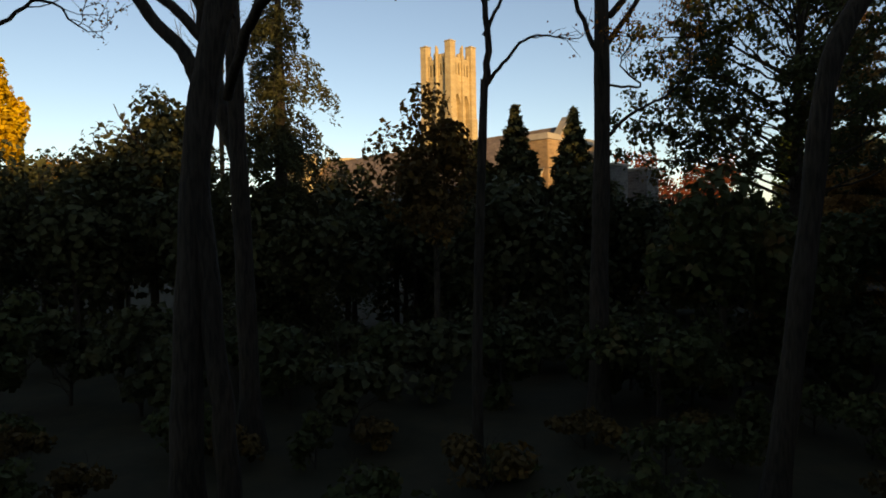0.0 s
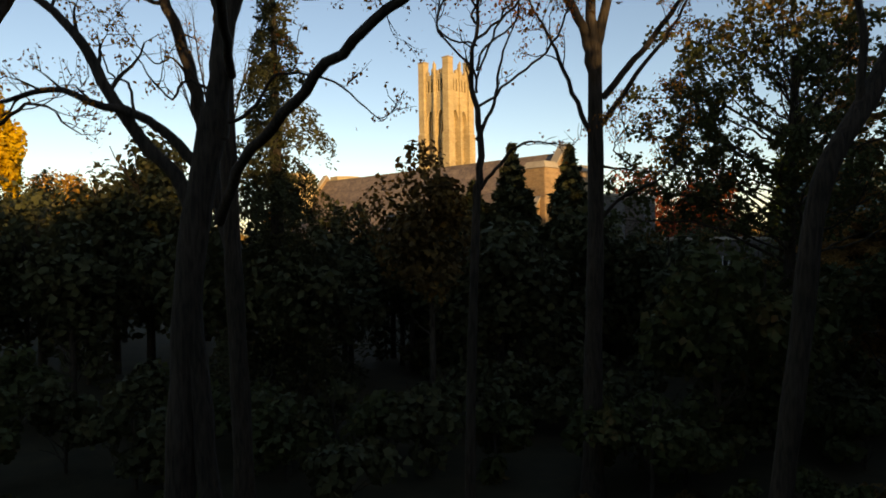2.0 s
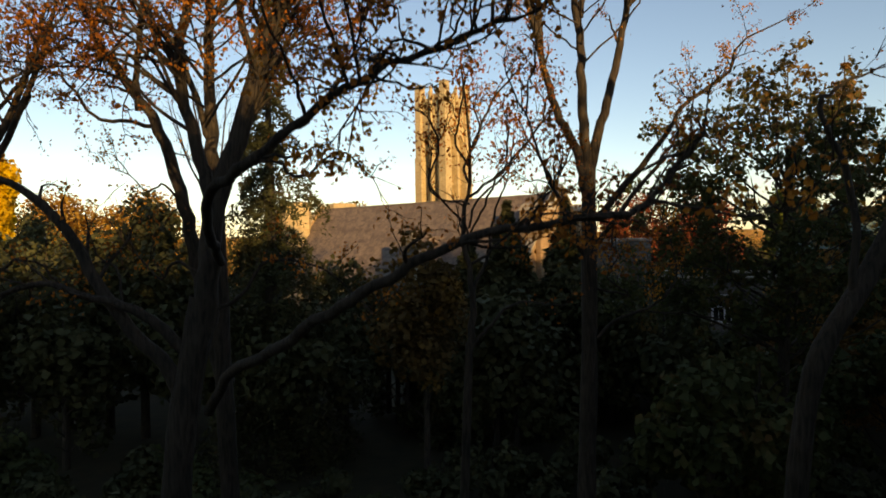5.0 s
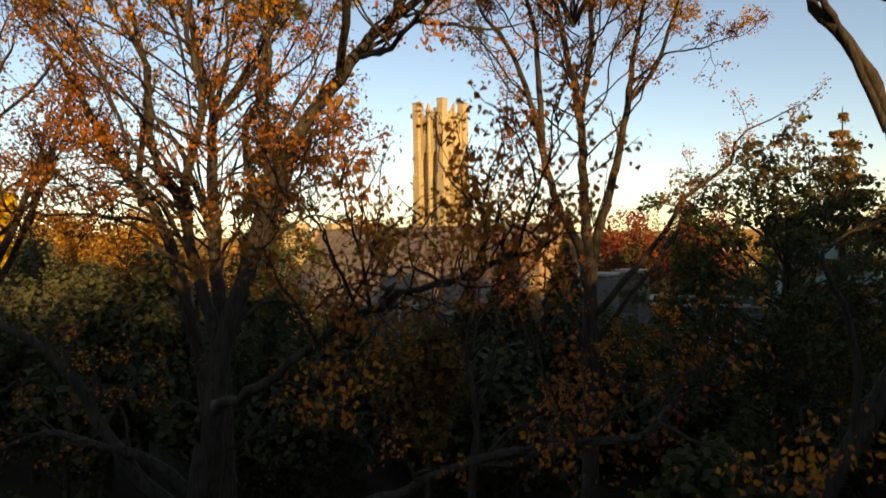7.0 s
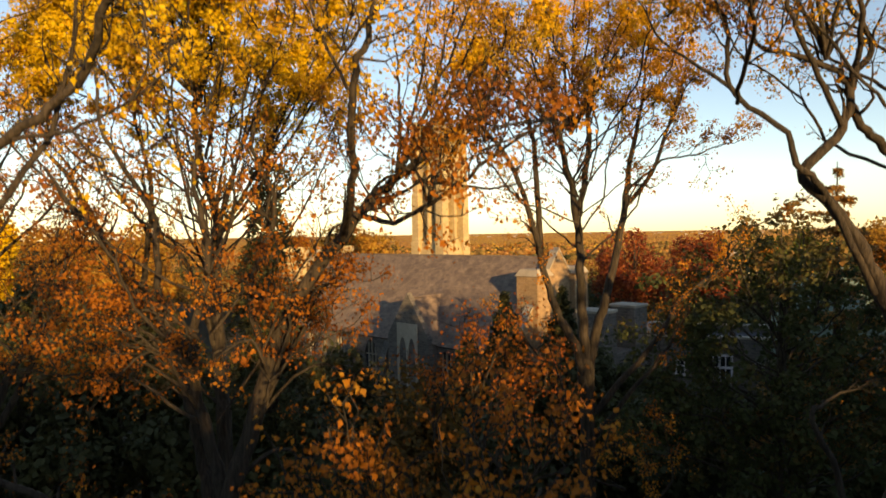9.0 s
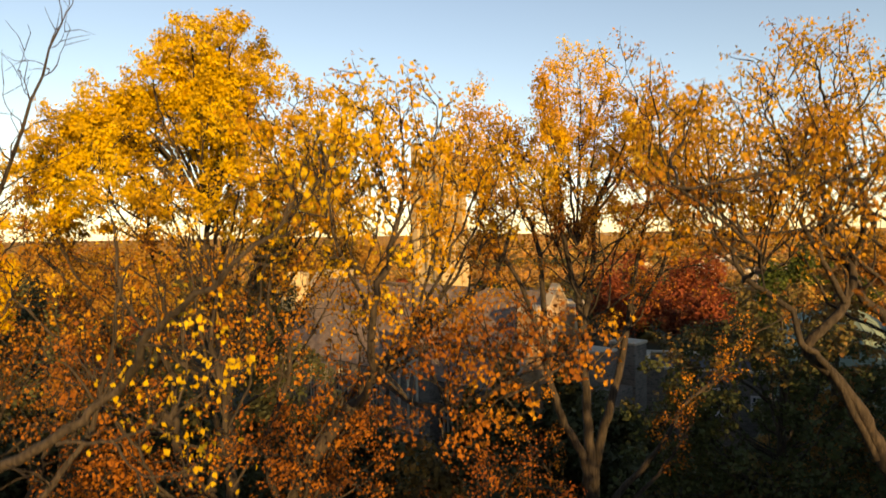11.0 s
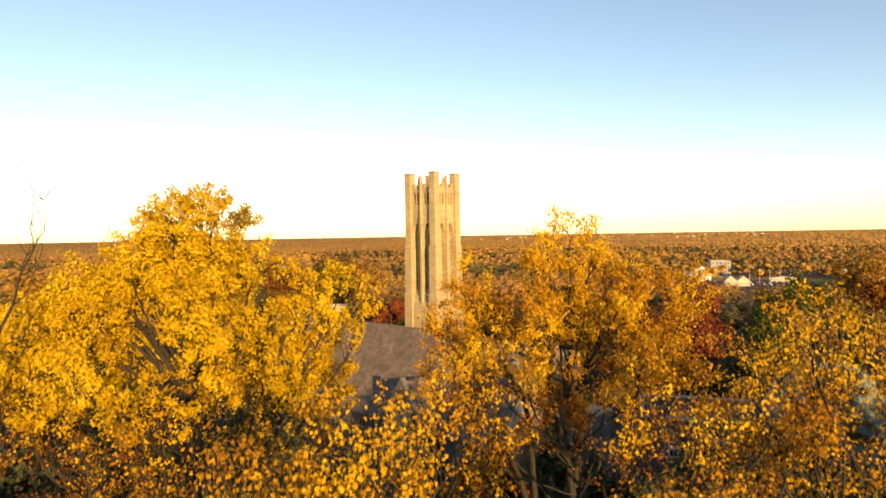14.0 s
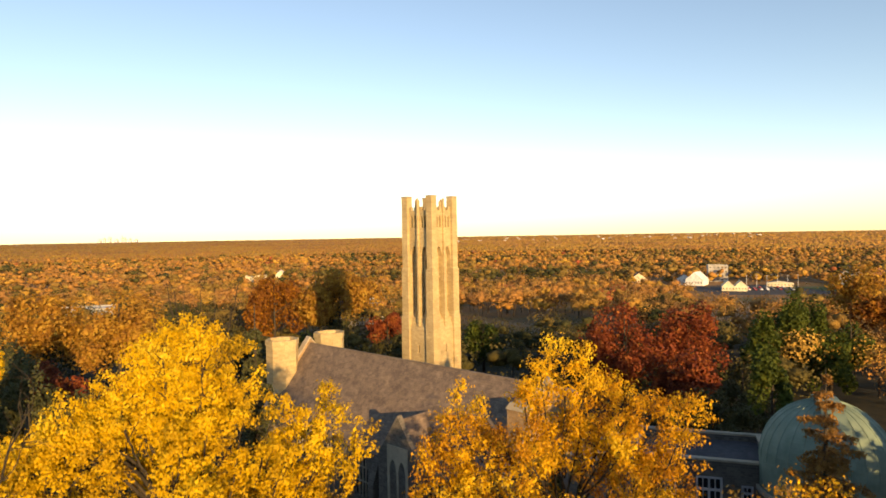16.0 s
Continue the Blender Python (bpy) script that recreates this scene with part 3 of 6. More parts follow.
    for i, args in enumerate(((-X - 0.15, X + 0.15, -Y - 0.15, -Y + 0.6), (-X - 0.15, X + 0.15, Y - 0.6, Y + 0.15), (-X - 0.15, -X + 0.6, -Y + 0.6, Y - 0.6), (X - 0.6, X + 0.15, -Y + 0.6, Y - 0.6))):
        bm = bmesh.new()
        box(bm, *args, H, H + 0.28, 0.04)
        part("coping", bm, COPING, w)
    for x in (-X + 0.2, X - 0.2):
        bm = bmesh.new()
        box(bm, x - 0.5, x + 0.5, -Y - 0.2, -Y + 0.8, H + 0.28, H + 0.9, 0.05)
        part("coping_block", bm, COPING, w)


build_observatory()


# ---------- trees ----------
RNG = np.random.default_rng(7)


class Wood:
    """Collects tapering tubes into one mesh."""

    def __init__(self):
        self.v, self.f, self.n = [], [], 0

    def tube(self, pts, radii, sides):
        pts = np.asarray(pts, float)
        t = np.gradient(pts, axis=0)
        t /= np.linalg.norm(t, axis=1)[:, None] + 1e-9
        ref = np.array([0.31, 0.95, 0.05]) if abs(t[0][1]) < 0.8 else np.array([0.95, 0.1, 0.3])
        u = np.cross(t, ref)
        u /= np.linalg.norm(u, axis=1)[:, None] + 1e-9
        w = np.cross(t, u)
        a = np.arange(sides) * 2 * np.pi / sides
        ring = pts[:, None, :] + np.asarray(radii)[:, None, None] * (np.cos(a)[None, :, None] * u[:, None, :] + np.sin(a)[None, :, None] * w[:, None, :])
        self.v.append(ring.reshape(-1, 3))
        m = len(pts)
        for i in range(m - 1):
            for j in range(sides):
                k = (j + 1) % sides
                b = self.n + i * sides
                self.f.append((b + j, b + k, b + sides + k, b + sides + j))
        self.n += m * sides

    def done(self, name, mat, parent, label=""):
        if not self.v:
            return None
        return mesh_object(name, np.concatenate(self.v), self.f, mat, parent, label, smooth=True)


def curve_through(pts, per=4):
    """A smooth line through a few points."""
    p = np.asarray(pts, float)
    q = np.vstack([2 * p[0] - p[1], p, 2 * p[-1] - p[-2]])
    out = []
    for i in range(1, len(q) - 2):
        for s in np.linspace(0, 1, per, endpoint=False):
            a, b, c, d = q[i - 1], q[i], q[i + 1], q[i + 2]
            out.append(0.5 * (2 * b + (c - a) * s + (2 * a - 5 * b + 4 * c - d) * s ** 2 + (3 * b - a - 3 * c + d) * s ** 3))
    out.append(p[-1])
    return np.array(out)


def cards(centres, sizes, normals, rng, long=1.25):
    """Folded four-cornered leaves: two triangles each."""
    n = len(centres)
    nr = normals / (np.linalg.norm(normals, axis=1)[:, None] + 1e-9)
    r = rng.normal(size=(n, 3))
    u = np.cross(nr, r)
    u /= np.linalg.norm(u, axis=1)[:, None] + 1e-9
    w = np.cross(nr, u)
    s = np.asarray(sizes)[:, None]
    fold = s * rng.uniform(0.05, 0.3, (n, 1))
    v = np.stack([centres - u * s * long / 2, centres - w * s / 2 - u * s * 0.18 + nr * fold, centres + u * s * long / 2, centres + w * s / 2 - u * s * 0.18 + nr * fold], 1)
    return v.reshape(-1, 3)


def leaf_mesh(name, verts, mat, parent, label="", kind=""):
    n = len(verts) // 4
    me = bpy.data.meshes.new(name)
    me.vertices.add(n * 4)
    me.vertices.foreach_set("co", np.asarray(verts, np.float32).ravel())
    b = np.arange(n)[:, None] * 4
    idx = np.hstack([b, b + 1, b + 2, b, b + 2, b + 3]).astype(np.int32)
    me.loops.add(n * 6)
    me.loops.foreach_set("vertex_index", idx.ravel())
    me.polygons.add(n * 2)
    me.polygons.foreach_set("loop_start", np.arange(0, n * 6, 3, dtype=np.int32))
    me.materials.append(mat)
    me.update()
    me.validate()
    ob = new(name, me)
    if parent is not None:
        ob.parent = parent
    return tagged(ob, label, kind=kind)


def grow(wood, start, way, length, r, rng, up=0.25, wob=0.25, seg=5, sides=4, tip=0.35):
    pts, d, p = [np.array(start)], np.array(way, float), np.array(start, float)
    d /= np.linalg.norm(d)
    for i in range(seg):
        d = d + rng.normal(size=3) * wob + np.array([0, 0, up])
        d /= np.linalg.norm(d)
        p = p + d * length / seg
        pts.append(p)
    wood.tube(pts, np.linspace(r, r * tip, seg + 1), sides)
    return np.array(pts)


def side_way(line, i, rng, spread):
    t = line[min(i + 1, len(line) - 1)] - line[max(i - 1, 0)]
    t = t / (np.linalg.norm(t) + 1e-9)
    r = rng.normal(size=3)
    r -= t * r.dot(t)
    r /= np.linalg.norm(r) + 1e-9
    return t * math.cos(spread) + r * math.sin(spread)


def broadleaf(name, label, category, base, trunk, limbs, leaf, bark, seed, leaf_size=0.15, per_twig=9, branch_len=2.6, twig_len=1.0,
              branches_per_m=1.6, twigs_per_m=3.0, bare_below=0.0, scatter=0.22, group="", tip=0.7, rise=0.08, low_leaf=0.35):
    """A tree from its trunk line and main limbs (each: points, first radius, last radius); the branches, twigs and leaves grow by themselves."""
    rng = np.random.default_rng(seed)
    o = empty(name, Matrix.Translation(base), label, category, group)
    base = np.array(base, float)
    tp, r0, r1 = trunk
    tw = Wood()
    line = curve_through(np.array(tp, float), 5)
    k = np.linspace(0, 1, len(line))
    rad = r0 + (r1 - r0) * k + 0.55 * r0 * np.exp(-(line[:, 2]) / 0.9)
    rad = rad * (1 + 0.05 * np.sin(np.arange(len(line)) * 1.7))
    tw.tube(line, rad, 14)
    tw.done("trunk", bark, o)
    lines = []
    for pts, a, b, *leafy in limbs:
        lw = Wood()
        ln = curve_through(np.array(pts, float), 5)
        ln[1:-1] += rng.normal(size=(len(ln) - 2, 3)) * min(0.03, 0.08 * np.linalg.norm(ln[1] - ln[0]))
        lw.tube(ln, np.linspace(a, b, len(ln)), 8)
        lw.done("limb", bark, o)
        lines.append((ln, a, b, 0.0 if leafy else bare_below))
    bw = Wood()
    twigs, weight = [], []
    for ln, a, b, bare in lines:
        if ln[:, 2].max() < 9.0 and a > 0.2:
            continue
        seglen = np.linalg.norm(np.diff(ln, axis=0), axis=1)
        total = seglen.sum()
        n = max(2, int(total * branches_per_m * 0.85))
        for q in range(n + 2):
            f = 1.0 if q >= n else 0.42 + 0.58 * (q + rng.random()) / n
            i = min(len(ln) - 1, int(f * (len(ln) - 1)))
            low = ln[i][2] < bare
            if low and (rng.random() < 0.35 or f < 0.4):
                continue
            L = branch_len * rng.uniform(0.55, 1.2) * (1.15 - 0.5 * f)
            rr = max(0.016, (a + (b - a) * f) * 0.5)
            br = grow(bw, ln[i], side_way(ln, i, rng, rng.uniform(0.45, 1.0) if q < n else 0.25), L, min(rr, 0.06), rng, 0.14, 0.30, 5, 5)
            m = max(2, int(L * twigs_per_m))
            for z in range(m + 1):
                g = 1.0 if z == m else 0.25 + 0.75 * rng.random()
                ii = min(5, int(round(g * 5)))
                tl = twig_len * rng.uniform(0.5, 1.25)
                twg = grow(bw, br[ii], side_way(br, ii, rng, rng.uniform(0.4, 1.1)), tl, 0.014, rng, rise, 0.3, 2, 3)
                twigs.append(twg)
                weight.append(low_leaf if low else 1.0)
    tagged(bw.done("twig_mass", bark, o), kind="stuff")
    if leaf is None:
        return o
    cen, nrm = [], []
    for twg, k in zip(twigs, weight):
        n = rng.poisson(per_twig * k)
        if n == 0:
            continue
        f = rng.random(n) ** tip * 2
        i = np.minimum(f.astype(int), 1)
        p = twg[i] + (twg[i + 1] - twg[i]) * (f - i)[:, None]
        off = rng.normal(size=(n, 3)) * scatter
        cen.append(p + off * np.array([1, 1, 0.8]) - np.array([0, 0, 0.05]))
        nrm.append(off / scatter * 0.6 + rng.normal(size=(n, 3)) * 0.55 + (twg[2] - twg[0]) / (np.linalg.norm(twg[2] - twg[0]) + 1e-9) * 0.5 + np.array([0, 0, 0.2]))
    cen, nrm = np.concatenate(cen), np.concatenate(nrm)
    leaf_mesh("crown", cards(cen, leaf_size * rng.uniform(0.6, 1.2, len(cen)), nrm, rng), leaf, o)
    return o


def auto_limbs(rng, start, n, spread, height, r, jitter=0.25):
    """Limbs that rise and spread from the top of a trunk."""
    out = []
    for i in range(n):
        a = 2 * math.pi * (i + rng.uniform(-jitter, jitter)) / n
        k = rng.uniform(0.55, 1.0)
        e = np.array([math.cos(a) * spread * k, math.sin(a) * spread * k, height * rng.uniform(0.7, 1.0)])
        s = np.array(start, float) - np.array([0, 0, rng.uniform(0, 0.25) * height])
        m1 = s + e * np.array([0.45, 0.45, 0.3])
        m2 = s + e * np.array([0.8, 0.8, 0.68])
        out.append(([s, m1, m2, s + e], r * rng.uniform(0.7, 1.0), 0.03))
    return out


def dome_limbs(rng, base, foot, top, centre, rx, ry, rz, n, r=0.10, low=-0.35, fill=0.78):
    """Limbs that leave the stem between foot and top and end spread over a dome, so that the crown takes its shape."""
    out, b = [], np.array(base, float)
    foot, top, c = (np.array(p, float) for p in (foot, top, centre))
    for i in range(n):
        h = low + (1 - low) * (i + 0.5) / n
        a = i * 2.39996 + rng.uniform(-0.3, 0.3)
        k = math.sqrt(max(0.0, 1 - h * h))
        e = c + np.array([rx * k * math.cos(a), ry * k * math.sin(a), rz * h]) * fill * rng.uniform(0.86, 1.08)
        f = 0.15 + 0.7 * (i + rng.random()) / n
        s_ = foot + (top - foot) * f
        s_[2] = min(s_[2], e[2] - 0.8)
        m1 = s_ + (e - s_) * np.array([0.42, 0.42, 0.30]) + rng.normal(size=3) * 0.2
        m2 = s_ + (e - s_) * np.array([0.78, 0.78, 0.66]) + rng.normal(size=3) * 0.2
        out.append(([tuple(p - b) for p in (s_, m1, m2, e)], r * rng.uniform(0.7, 1.1), 0.025))
    return out


def clump_crown(rng, rx, rz, zc, n, size, lumps=11, low=-0.6, hollow=0.35):
    """Leaf clumps gathered on lobes of a crown, with an uneven outline and gaps between the lobes."""
    d = rng.normal(size=(lumps, 3))
    d[:, 2] = np.abs(d[:, 2]) * 1.0 + low * rng.random(lumps)
    d /= np.linalg.norm(d, axis=1)[:, None]
    c = d * np.array([rx, rx, rz]) * rng.uniform(0.45, 0.8, (lumps, 1))
    r = rng.uniform(0.28, 0.5, lumps)
    which = rng.integers(0, lumps, n)
    q = rng.normal(size=(n, 3))
    q /= np.linalg.norm(q, axis=1)[:, None]
    rad = (hollow + (1 - hollow) * rng.random(n) ** 0.6)[:, None]
    p = c[which] + q * rad * r[which][:, None] * np.array([rx, rx, rz * 0.8])
    nrm = q + rng.normal(size=(n, 3)) * 0.7 + np.array([0, 0, 0.35])
    return p + np.array([0, 0, zc]), size * rng.uniform(0.6, 1.35, n), nrm


def round_tree(name, label, category, base, height, rx, leaf, seed, n=3000, size=0.4, trunk_r=0.3, clear=0.3, lumps=12, bark=None, group=""):
    rng = np.random.default_rng(seed)
    o = empty(name, Matrix.Translation(base), label, category, group)
    w = Wood()
    zc = height * (clear + (1 - clear) * 0.45)
    w.tube([(0, 0, -0.3), (0.05, 0.03, height * 0.3), (0, -0.1, height * 0.6), (0.1, 0, height * 0.85)], [trunk_r * 1.3, trunk_r, trunk_r * 0.6, trunk_r * 0.2], 8)
    w.done("trunk", bark or DARKBARK, o)
    b = Wood()
    for i in range(14):
        a = rng.uniform(0, 2 * math.pi)
        z = height * rng.uniform(clear, 0.7)
        grow(b, (0, 0, z), (math.cos(a), math.sin(a), 0.7), rx * rng.uniform(0.6, 0.95), trunk_r * 0.35, rng, 0.15, 0.2, 5, 5)
    tagged(b.done("twig_mass", bark or DARKBARK, o), kind="stuff")
    rz = height - zc
    p, s, nr = clump_crown(rng, rx, rz, zc, n, size, lumps)
    leaf_mesh("crown", cards(p, s, nr, rng), leaf, o)
    return o


def conifer(name, label, base, height, rx, leaf, seed, layers=26, size=0.3, droop=0.35, per=14, full=1.0, power=0.85, ragged=0.65):
    """A trunk with whorls of branches that carry needle sprays."""
    rng = np.random.default_rng(seed)
    o = empty(name, Matrix.Translation(base), label, "tree")
    w = Wood()
    w.tube([(0, 0, -0.3), (0, 0.05, height * 0.5), (0.03, 0, height)], [height * 0.018, height * 0.011, 0.02], 8)
    w.done("trunk", DARKBARK, o)
    b = Wood()
    cen, nr, sz = [], [], []
    for k in range(layers):
        f = (k + rng.random()) / layers
        z = height * (0.06 + 0.93 * f)
        reach = rx * (1 - f) ** power + 0.15
        n = max(4, int(9 * (1 - f) + 4))
        for i in range(n):
            a = 2 * math.pi * (i + rng.random()) / n
            L = reach * rng.uniform(ragged, 1.12)
            line = grow(b, (0, 0, z), (math.cos(a), math.sin(a), 0.15), L, 0.02 + 0.02 * (1 - f), rng, -droop * 0.2, 0.08, 5, 3)
            m = int(per * (0.4 + L) * full)
            t = rng.random(m) ** 0.8 * 5
            j = np.minimum(t.astype(int), 4)
            p = line[j] + (line[j + 1] - line[j]) * (t - j)[:, None]
            side = np.array([-math.sin(a), math.cos(a), 0])
            p = p + side * (rng.normal(size=(m, 1)) * 0.16 * (0.4 + L * 0.4)) + np.array([0, 0, -1]) * np.abs(rng.normal(size=(m, 1))) * droop * 0.6
            cen.append(p)
            nr.append(rng.normal(size=(m, 3)) + np.array([0, 0, 0.9]))
            sz.append(size * rng.uniform(0.6, 1.3, m))
    tagged(b.done("twig_mass", DARKBARK, o), kind="stuff")
    leaf_mesh("needles", cards(np.concatenate(cen), np.concatenate(sz), np.concatenate(nr), rng, 2.6), leaf, o)
    return o


def at(base, pts):
    """World points to a tree's own frame."""
    return [tuple(np.array(p, float) - np.array(base, float)) for p in pts]


def build_near_trees():
    rng = np.random.default_rng(3)
    # great tulip tree whose limbs lean out over the clearing
    b = (-5.8, 14.75, 0.0)
    limbs = [
        (at(b, [(-5.6, 14.75, 10.6), (-5.9, 14.7, 11.3), (-6.6, 14.6, 12.1), (-7.3, 14.5, 13.2), (-7.9, 14.4, 14.4), (-8.8, 14.3, 15.3), (-10.2, 14.2, 16.0), (-11.6, 14.0, 17.4)]), 0.19, 0.05),
        (at(b, [(-5.4, 14.75, 11.5), (-6.0, 14.6, 12.2), (-6.7, 14.4, 12.7), (-7.5, 14.4, 12.9), (-8.4, 14.2, 13.2), (-9.4, 14.0, 12.9)]), 0.14, 0.05),
        # second stem of the twin foot
        (at(b, [(-5.0, 14.55, -0.3), (-5.1, 14.6, 2.0), (-5.35, 14.65, 5.0), (-5.6, 14.7, 8.2)]), 0.30, 0.22),
        # the leading stem bends right and ends in a long arching limb
        (at(b, [(-5.0, 14.8, 12.2), (-4.9, 14.8, 13.2), (-4.7, 14.8, 14.9), (-4.1, 14.9, 16.7), (-3.6, 15.0, 18.4), (-2.9, 15.0, 19.8), (-1.9, 15.0, 21.1), (-1.2, 15.0, 22.0), (-0.3, 15.0, 22.7), (0.6, 15.0, 23.4), (1.5, 15.0, 24.1), (1.9, 15.0, 25.2)]), 0.28, 0.04),
        (at(b, [(-0.2, 15.0, 22.4), (0.8, 15.0, 22.3), (1.8, 15.0, 22.2), (2.6, 15.0, 22.4)]), 0.05, 0.015),
        (at(b, [(-1.2, 15.0, 21.8), (-0.3, 14.9, 22.2), (0.6, 14.8, 22.8)]), 0.06, 0.02),
        (at(b, [(-4.7, 14.8, 14.6), (-5.2, 15.0, 16.4), (-5.6, 15.2, 18.4), (-5.2, 15.4, 20.6), (-5.6, 15.6, 22.8), (-5.0, 15.6, 25.0)]), 0.17, 0.03),
        (at(b, [(-5.5, 15.2, 17.8), (-6.4, 15.4, 19.6), (-6.6, 15.6, 21.6), (-7.6, 15.4, 23.6), (-7.9, 15.4, 25.6)]), 0.11, 0.03),
        (at(b, [(-3.7, 15.0, 18.0), (-4.2, 15.4, 19.8), (-3.7, 15.8, 21.8), (-4.2, 15.8, 23.4), (-3.8, 15.8, 25.0)]), 0.10, 0.03),
        (at(b, [(-4.5, 14.8, 15.4), (-3.6, 15.2, 16.0), (-2.9, 15.6, 15.6), (-2.0, 15.8, 16.2), (-1.2, 15.8, 15.6)]), 0.06, 0.015),
        (at(b, [(-4.3, 14.9, 16.2), (-3.4, 15.2, 17.6), (-2.4, 15.6, 17.9), (-1.6, 15.7, 17.3)]), 0.05, 0.015),
        (at(b, [(-5.0, 14.8, 12.4), (-4.2, 14.9, 12.8), (-3.5, 14.8, 13.6), (-2.2, 14.7, 13.4), (-1.3, 14.6, 12.6)]), 0.055, 0.015),
        (at(b, [(-4.9, 14.9, 13.2), (-5.8, 15.2, 13.6), (-6.2, 15.3, 13.2), (-6.8, 15.4, 13.8), (-7.2, 15.4, 14.4)]), 0.045, 0.012),
        (at(b, [(-6.8, 14.6, 12.4), (-7.0, 14.9, 13.4), (-7.6, 15.1, 13.8), (-7.9, 15.2, 14.8)]), 0.04, 0.012),
    ]
    limbs += dome_limbs(rng, b, (-4.9, 14.9, 15.0), (-5.2, 15.4, 22.5), (-6.2, 15.0, 22.0), 5.8, 3.4, 5.0, 7, 0.045, -0.35)
    for k in range(24):
        p = np.array([(-4.4 + 0.045 * k, 14.9, 15.6 + 0.13 * k), (-5.4, 15.1, 16.6 + 0.1 * k)][k % 2])
        q = np.array([rng.uniform(-4.6, -0.7), rng.uniform(13.6, 16.6), rng.uniform(17.2, 20.2)]) if k % 2 == 0 else np.array([rng.uniform(-9.6, -5.8), rng.uniform(13.8, 16.4), rng.uniform(17.6, 20.0)])
        limbs.append((at(b, [p, (p + q) / 2 + np.array([0, 0, 0.6]) + rng.normal(size=3) * 0.2, q]), 0.05, 0.015, True))
    # clump of upright shoots at the end of the arching limb
    for e in ((1.6, 15.0, 26.4), (0.3, 14.6, 26.6), (0.9, 15.4, 27.0), (2.0, 15.2, 25.6), (-0.6, 15.4, 25.8), (1.1, 14.8, 26.2)):
        limbs.append((at(b, [(-0.6, 14.9, 22.5), ((-0.4 + e[0]) / 2, (14.9 + e[1]) / 2, 24.4), e]), 0.05, 0.02))
    # leafy limb that reaches forward from it over the clearing
    fore = np.array([(-1.4, 15.0, 21.6), (-0.6, 13.6, 21.4), (0.2, 12.0, 21.7), (1.1, 10.9, 22.3), (2.2, 10.4, 23.0)])
    limbs.append((at(b, fore), 0.07, 0.02, True))
    for k in range(12):
        p = fore[1 + k % 4] if k < 8 else fore[2]
        q = p + np.array([rng.uniform(-1.3, 1.0), rng.uniform(-0.9, 0.9), rng.uniform(-0.5, 1.7)])
        limbs.append((at(b, [p, (p + q) / 2 + rng.normal(size=3) * 0.15, q]), 0.03, 0.012, True))
    # slender stem that rises from the arching limb towards the clearing, golden at its tips
    stem = [(-1.8, 14.4, 21.1), (-1.3, 12.4, 22.2), (-1.2, 11.4, 23.4), (-0.9, 11.0, 24.4), (-0.6, 11.0, 25.4), (-0.5, 11.0, 26.0), (-0.5, 11.0, 26.7)]
    limbs.append((at(b, stem), 0.10, 0.02))
    for k in range(12):
        p = np.array(((-1.3, 11.2, 24.4), (-0.6, 11.0, 25.4), (-1.9, 11.0, 25.4))[k % 3])
        q = p + np.array([rng.uniform(-0.7, 0.5) - 0.3 * (k % 3 == 2), rng.uniform(-0.6, 0.6), rng.uniform(0.2, 1.0)])
        limbs.append((at(b, [p, (p + q) / 2 + rng.normal(size=3) * 0.1, q]), 0.02, 0.01, True))
    for p in ([(-1.2, 11.2, 23.7), (-1.7, 11.0, 24.9), (-1.9, 11.0, 25.9), (-2.2, 11.0, 26.6)], [(-0.5, 11.0, 25.9), (-0.7, 11.0, 26.6), (-1.0, 11.0, 27.1)], [(-0.8, 11.0, 24.8), (-0.2, 11.2, 25.8), (0.1, 11.2, 27.0)]):
        limbs.append((at(b, p), 0.035, 0.012, True))
    # the two low limbs that reach forward, bare at first and leafy beyond
    low = [(-4.9, 14.6, 10.2), (-3.8, 13.0, 11.4), (-2.4, 11.4, 12.2), (-1.2, 10.4, 13.0), (-0.2, 9.8, 13.6), (0.6, 9.6, 14.0), (1.9, 9.5, 14.3), (3.2, 9.5, 14.4), (3.8, 9.6, 14.9), (4.4, 9.7, 15.6)]
    high = [(-4.6, 14.8, 13.6), (-4.0, 12.4, 14.2), (-3.2, 10.2, 14.8), (-2.4, 9.6, 15.2), (-1.5, 9.5, 15.9), (-0.5, 9.4, 16.5), (0.8, 9.2, 16.9), (2.0, 9.2, 17.4)]
    for line, r, sprays in ((low, 0.12, 4), (high, 0.11, 14)):
        limbs.append((at(b, line), r, 0.035))
        on_limb = curve_through(np.array(line), 6)
        for k in range(sprays):
            p = on_limb[int(len(on_limb) * (0.56 + 0.4 * k / (sprays - 1)))]
            q = p + np.array([rng.uniform(-1.2, 1.2), rng.uniform(-2.2, 1.0), rng.uniform(-0.8, 1.7)])
            limbs.append((at(b, [p, (p + q) / 2 + rng.normal(size=3) * 0.2, q]), 0.03, 0.012, True))
    broadleaf("tulip_tree", "massive grey-barked tulip tree with forked limbs and russet leaves", "tree", b,
              (at(b, [(-6.1, 14.7, -0.3), (-6.05, 14.72, 3.0), (-5.85, 14.75, 6.5), (-5.6, 14.75, 9.6), (-5.0, 14.8, 12.8)]), 0.38, 0.32),
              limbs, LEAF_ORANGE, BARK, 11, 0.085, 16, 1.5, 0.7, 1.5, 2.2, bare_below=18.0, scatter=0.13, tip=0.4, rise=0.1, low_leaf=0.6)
    # tree beside the camera with one long limb, golden at its tip
    b = (-12.0, 8.8, 0.0)
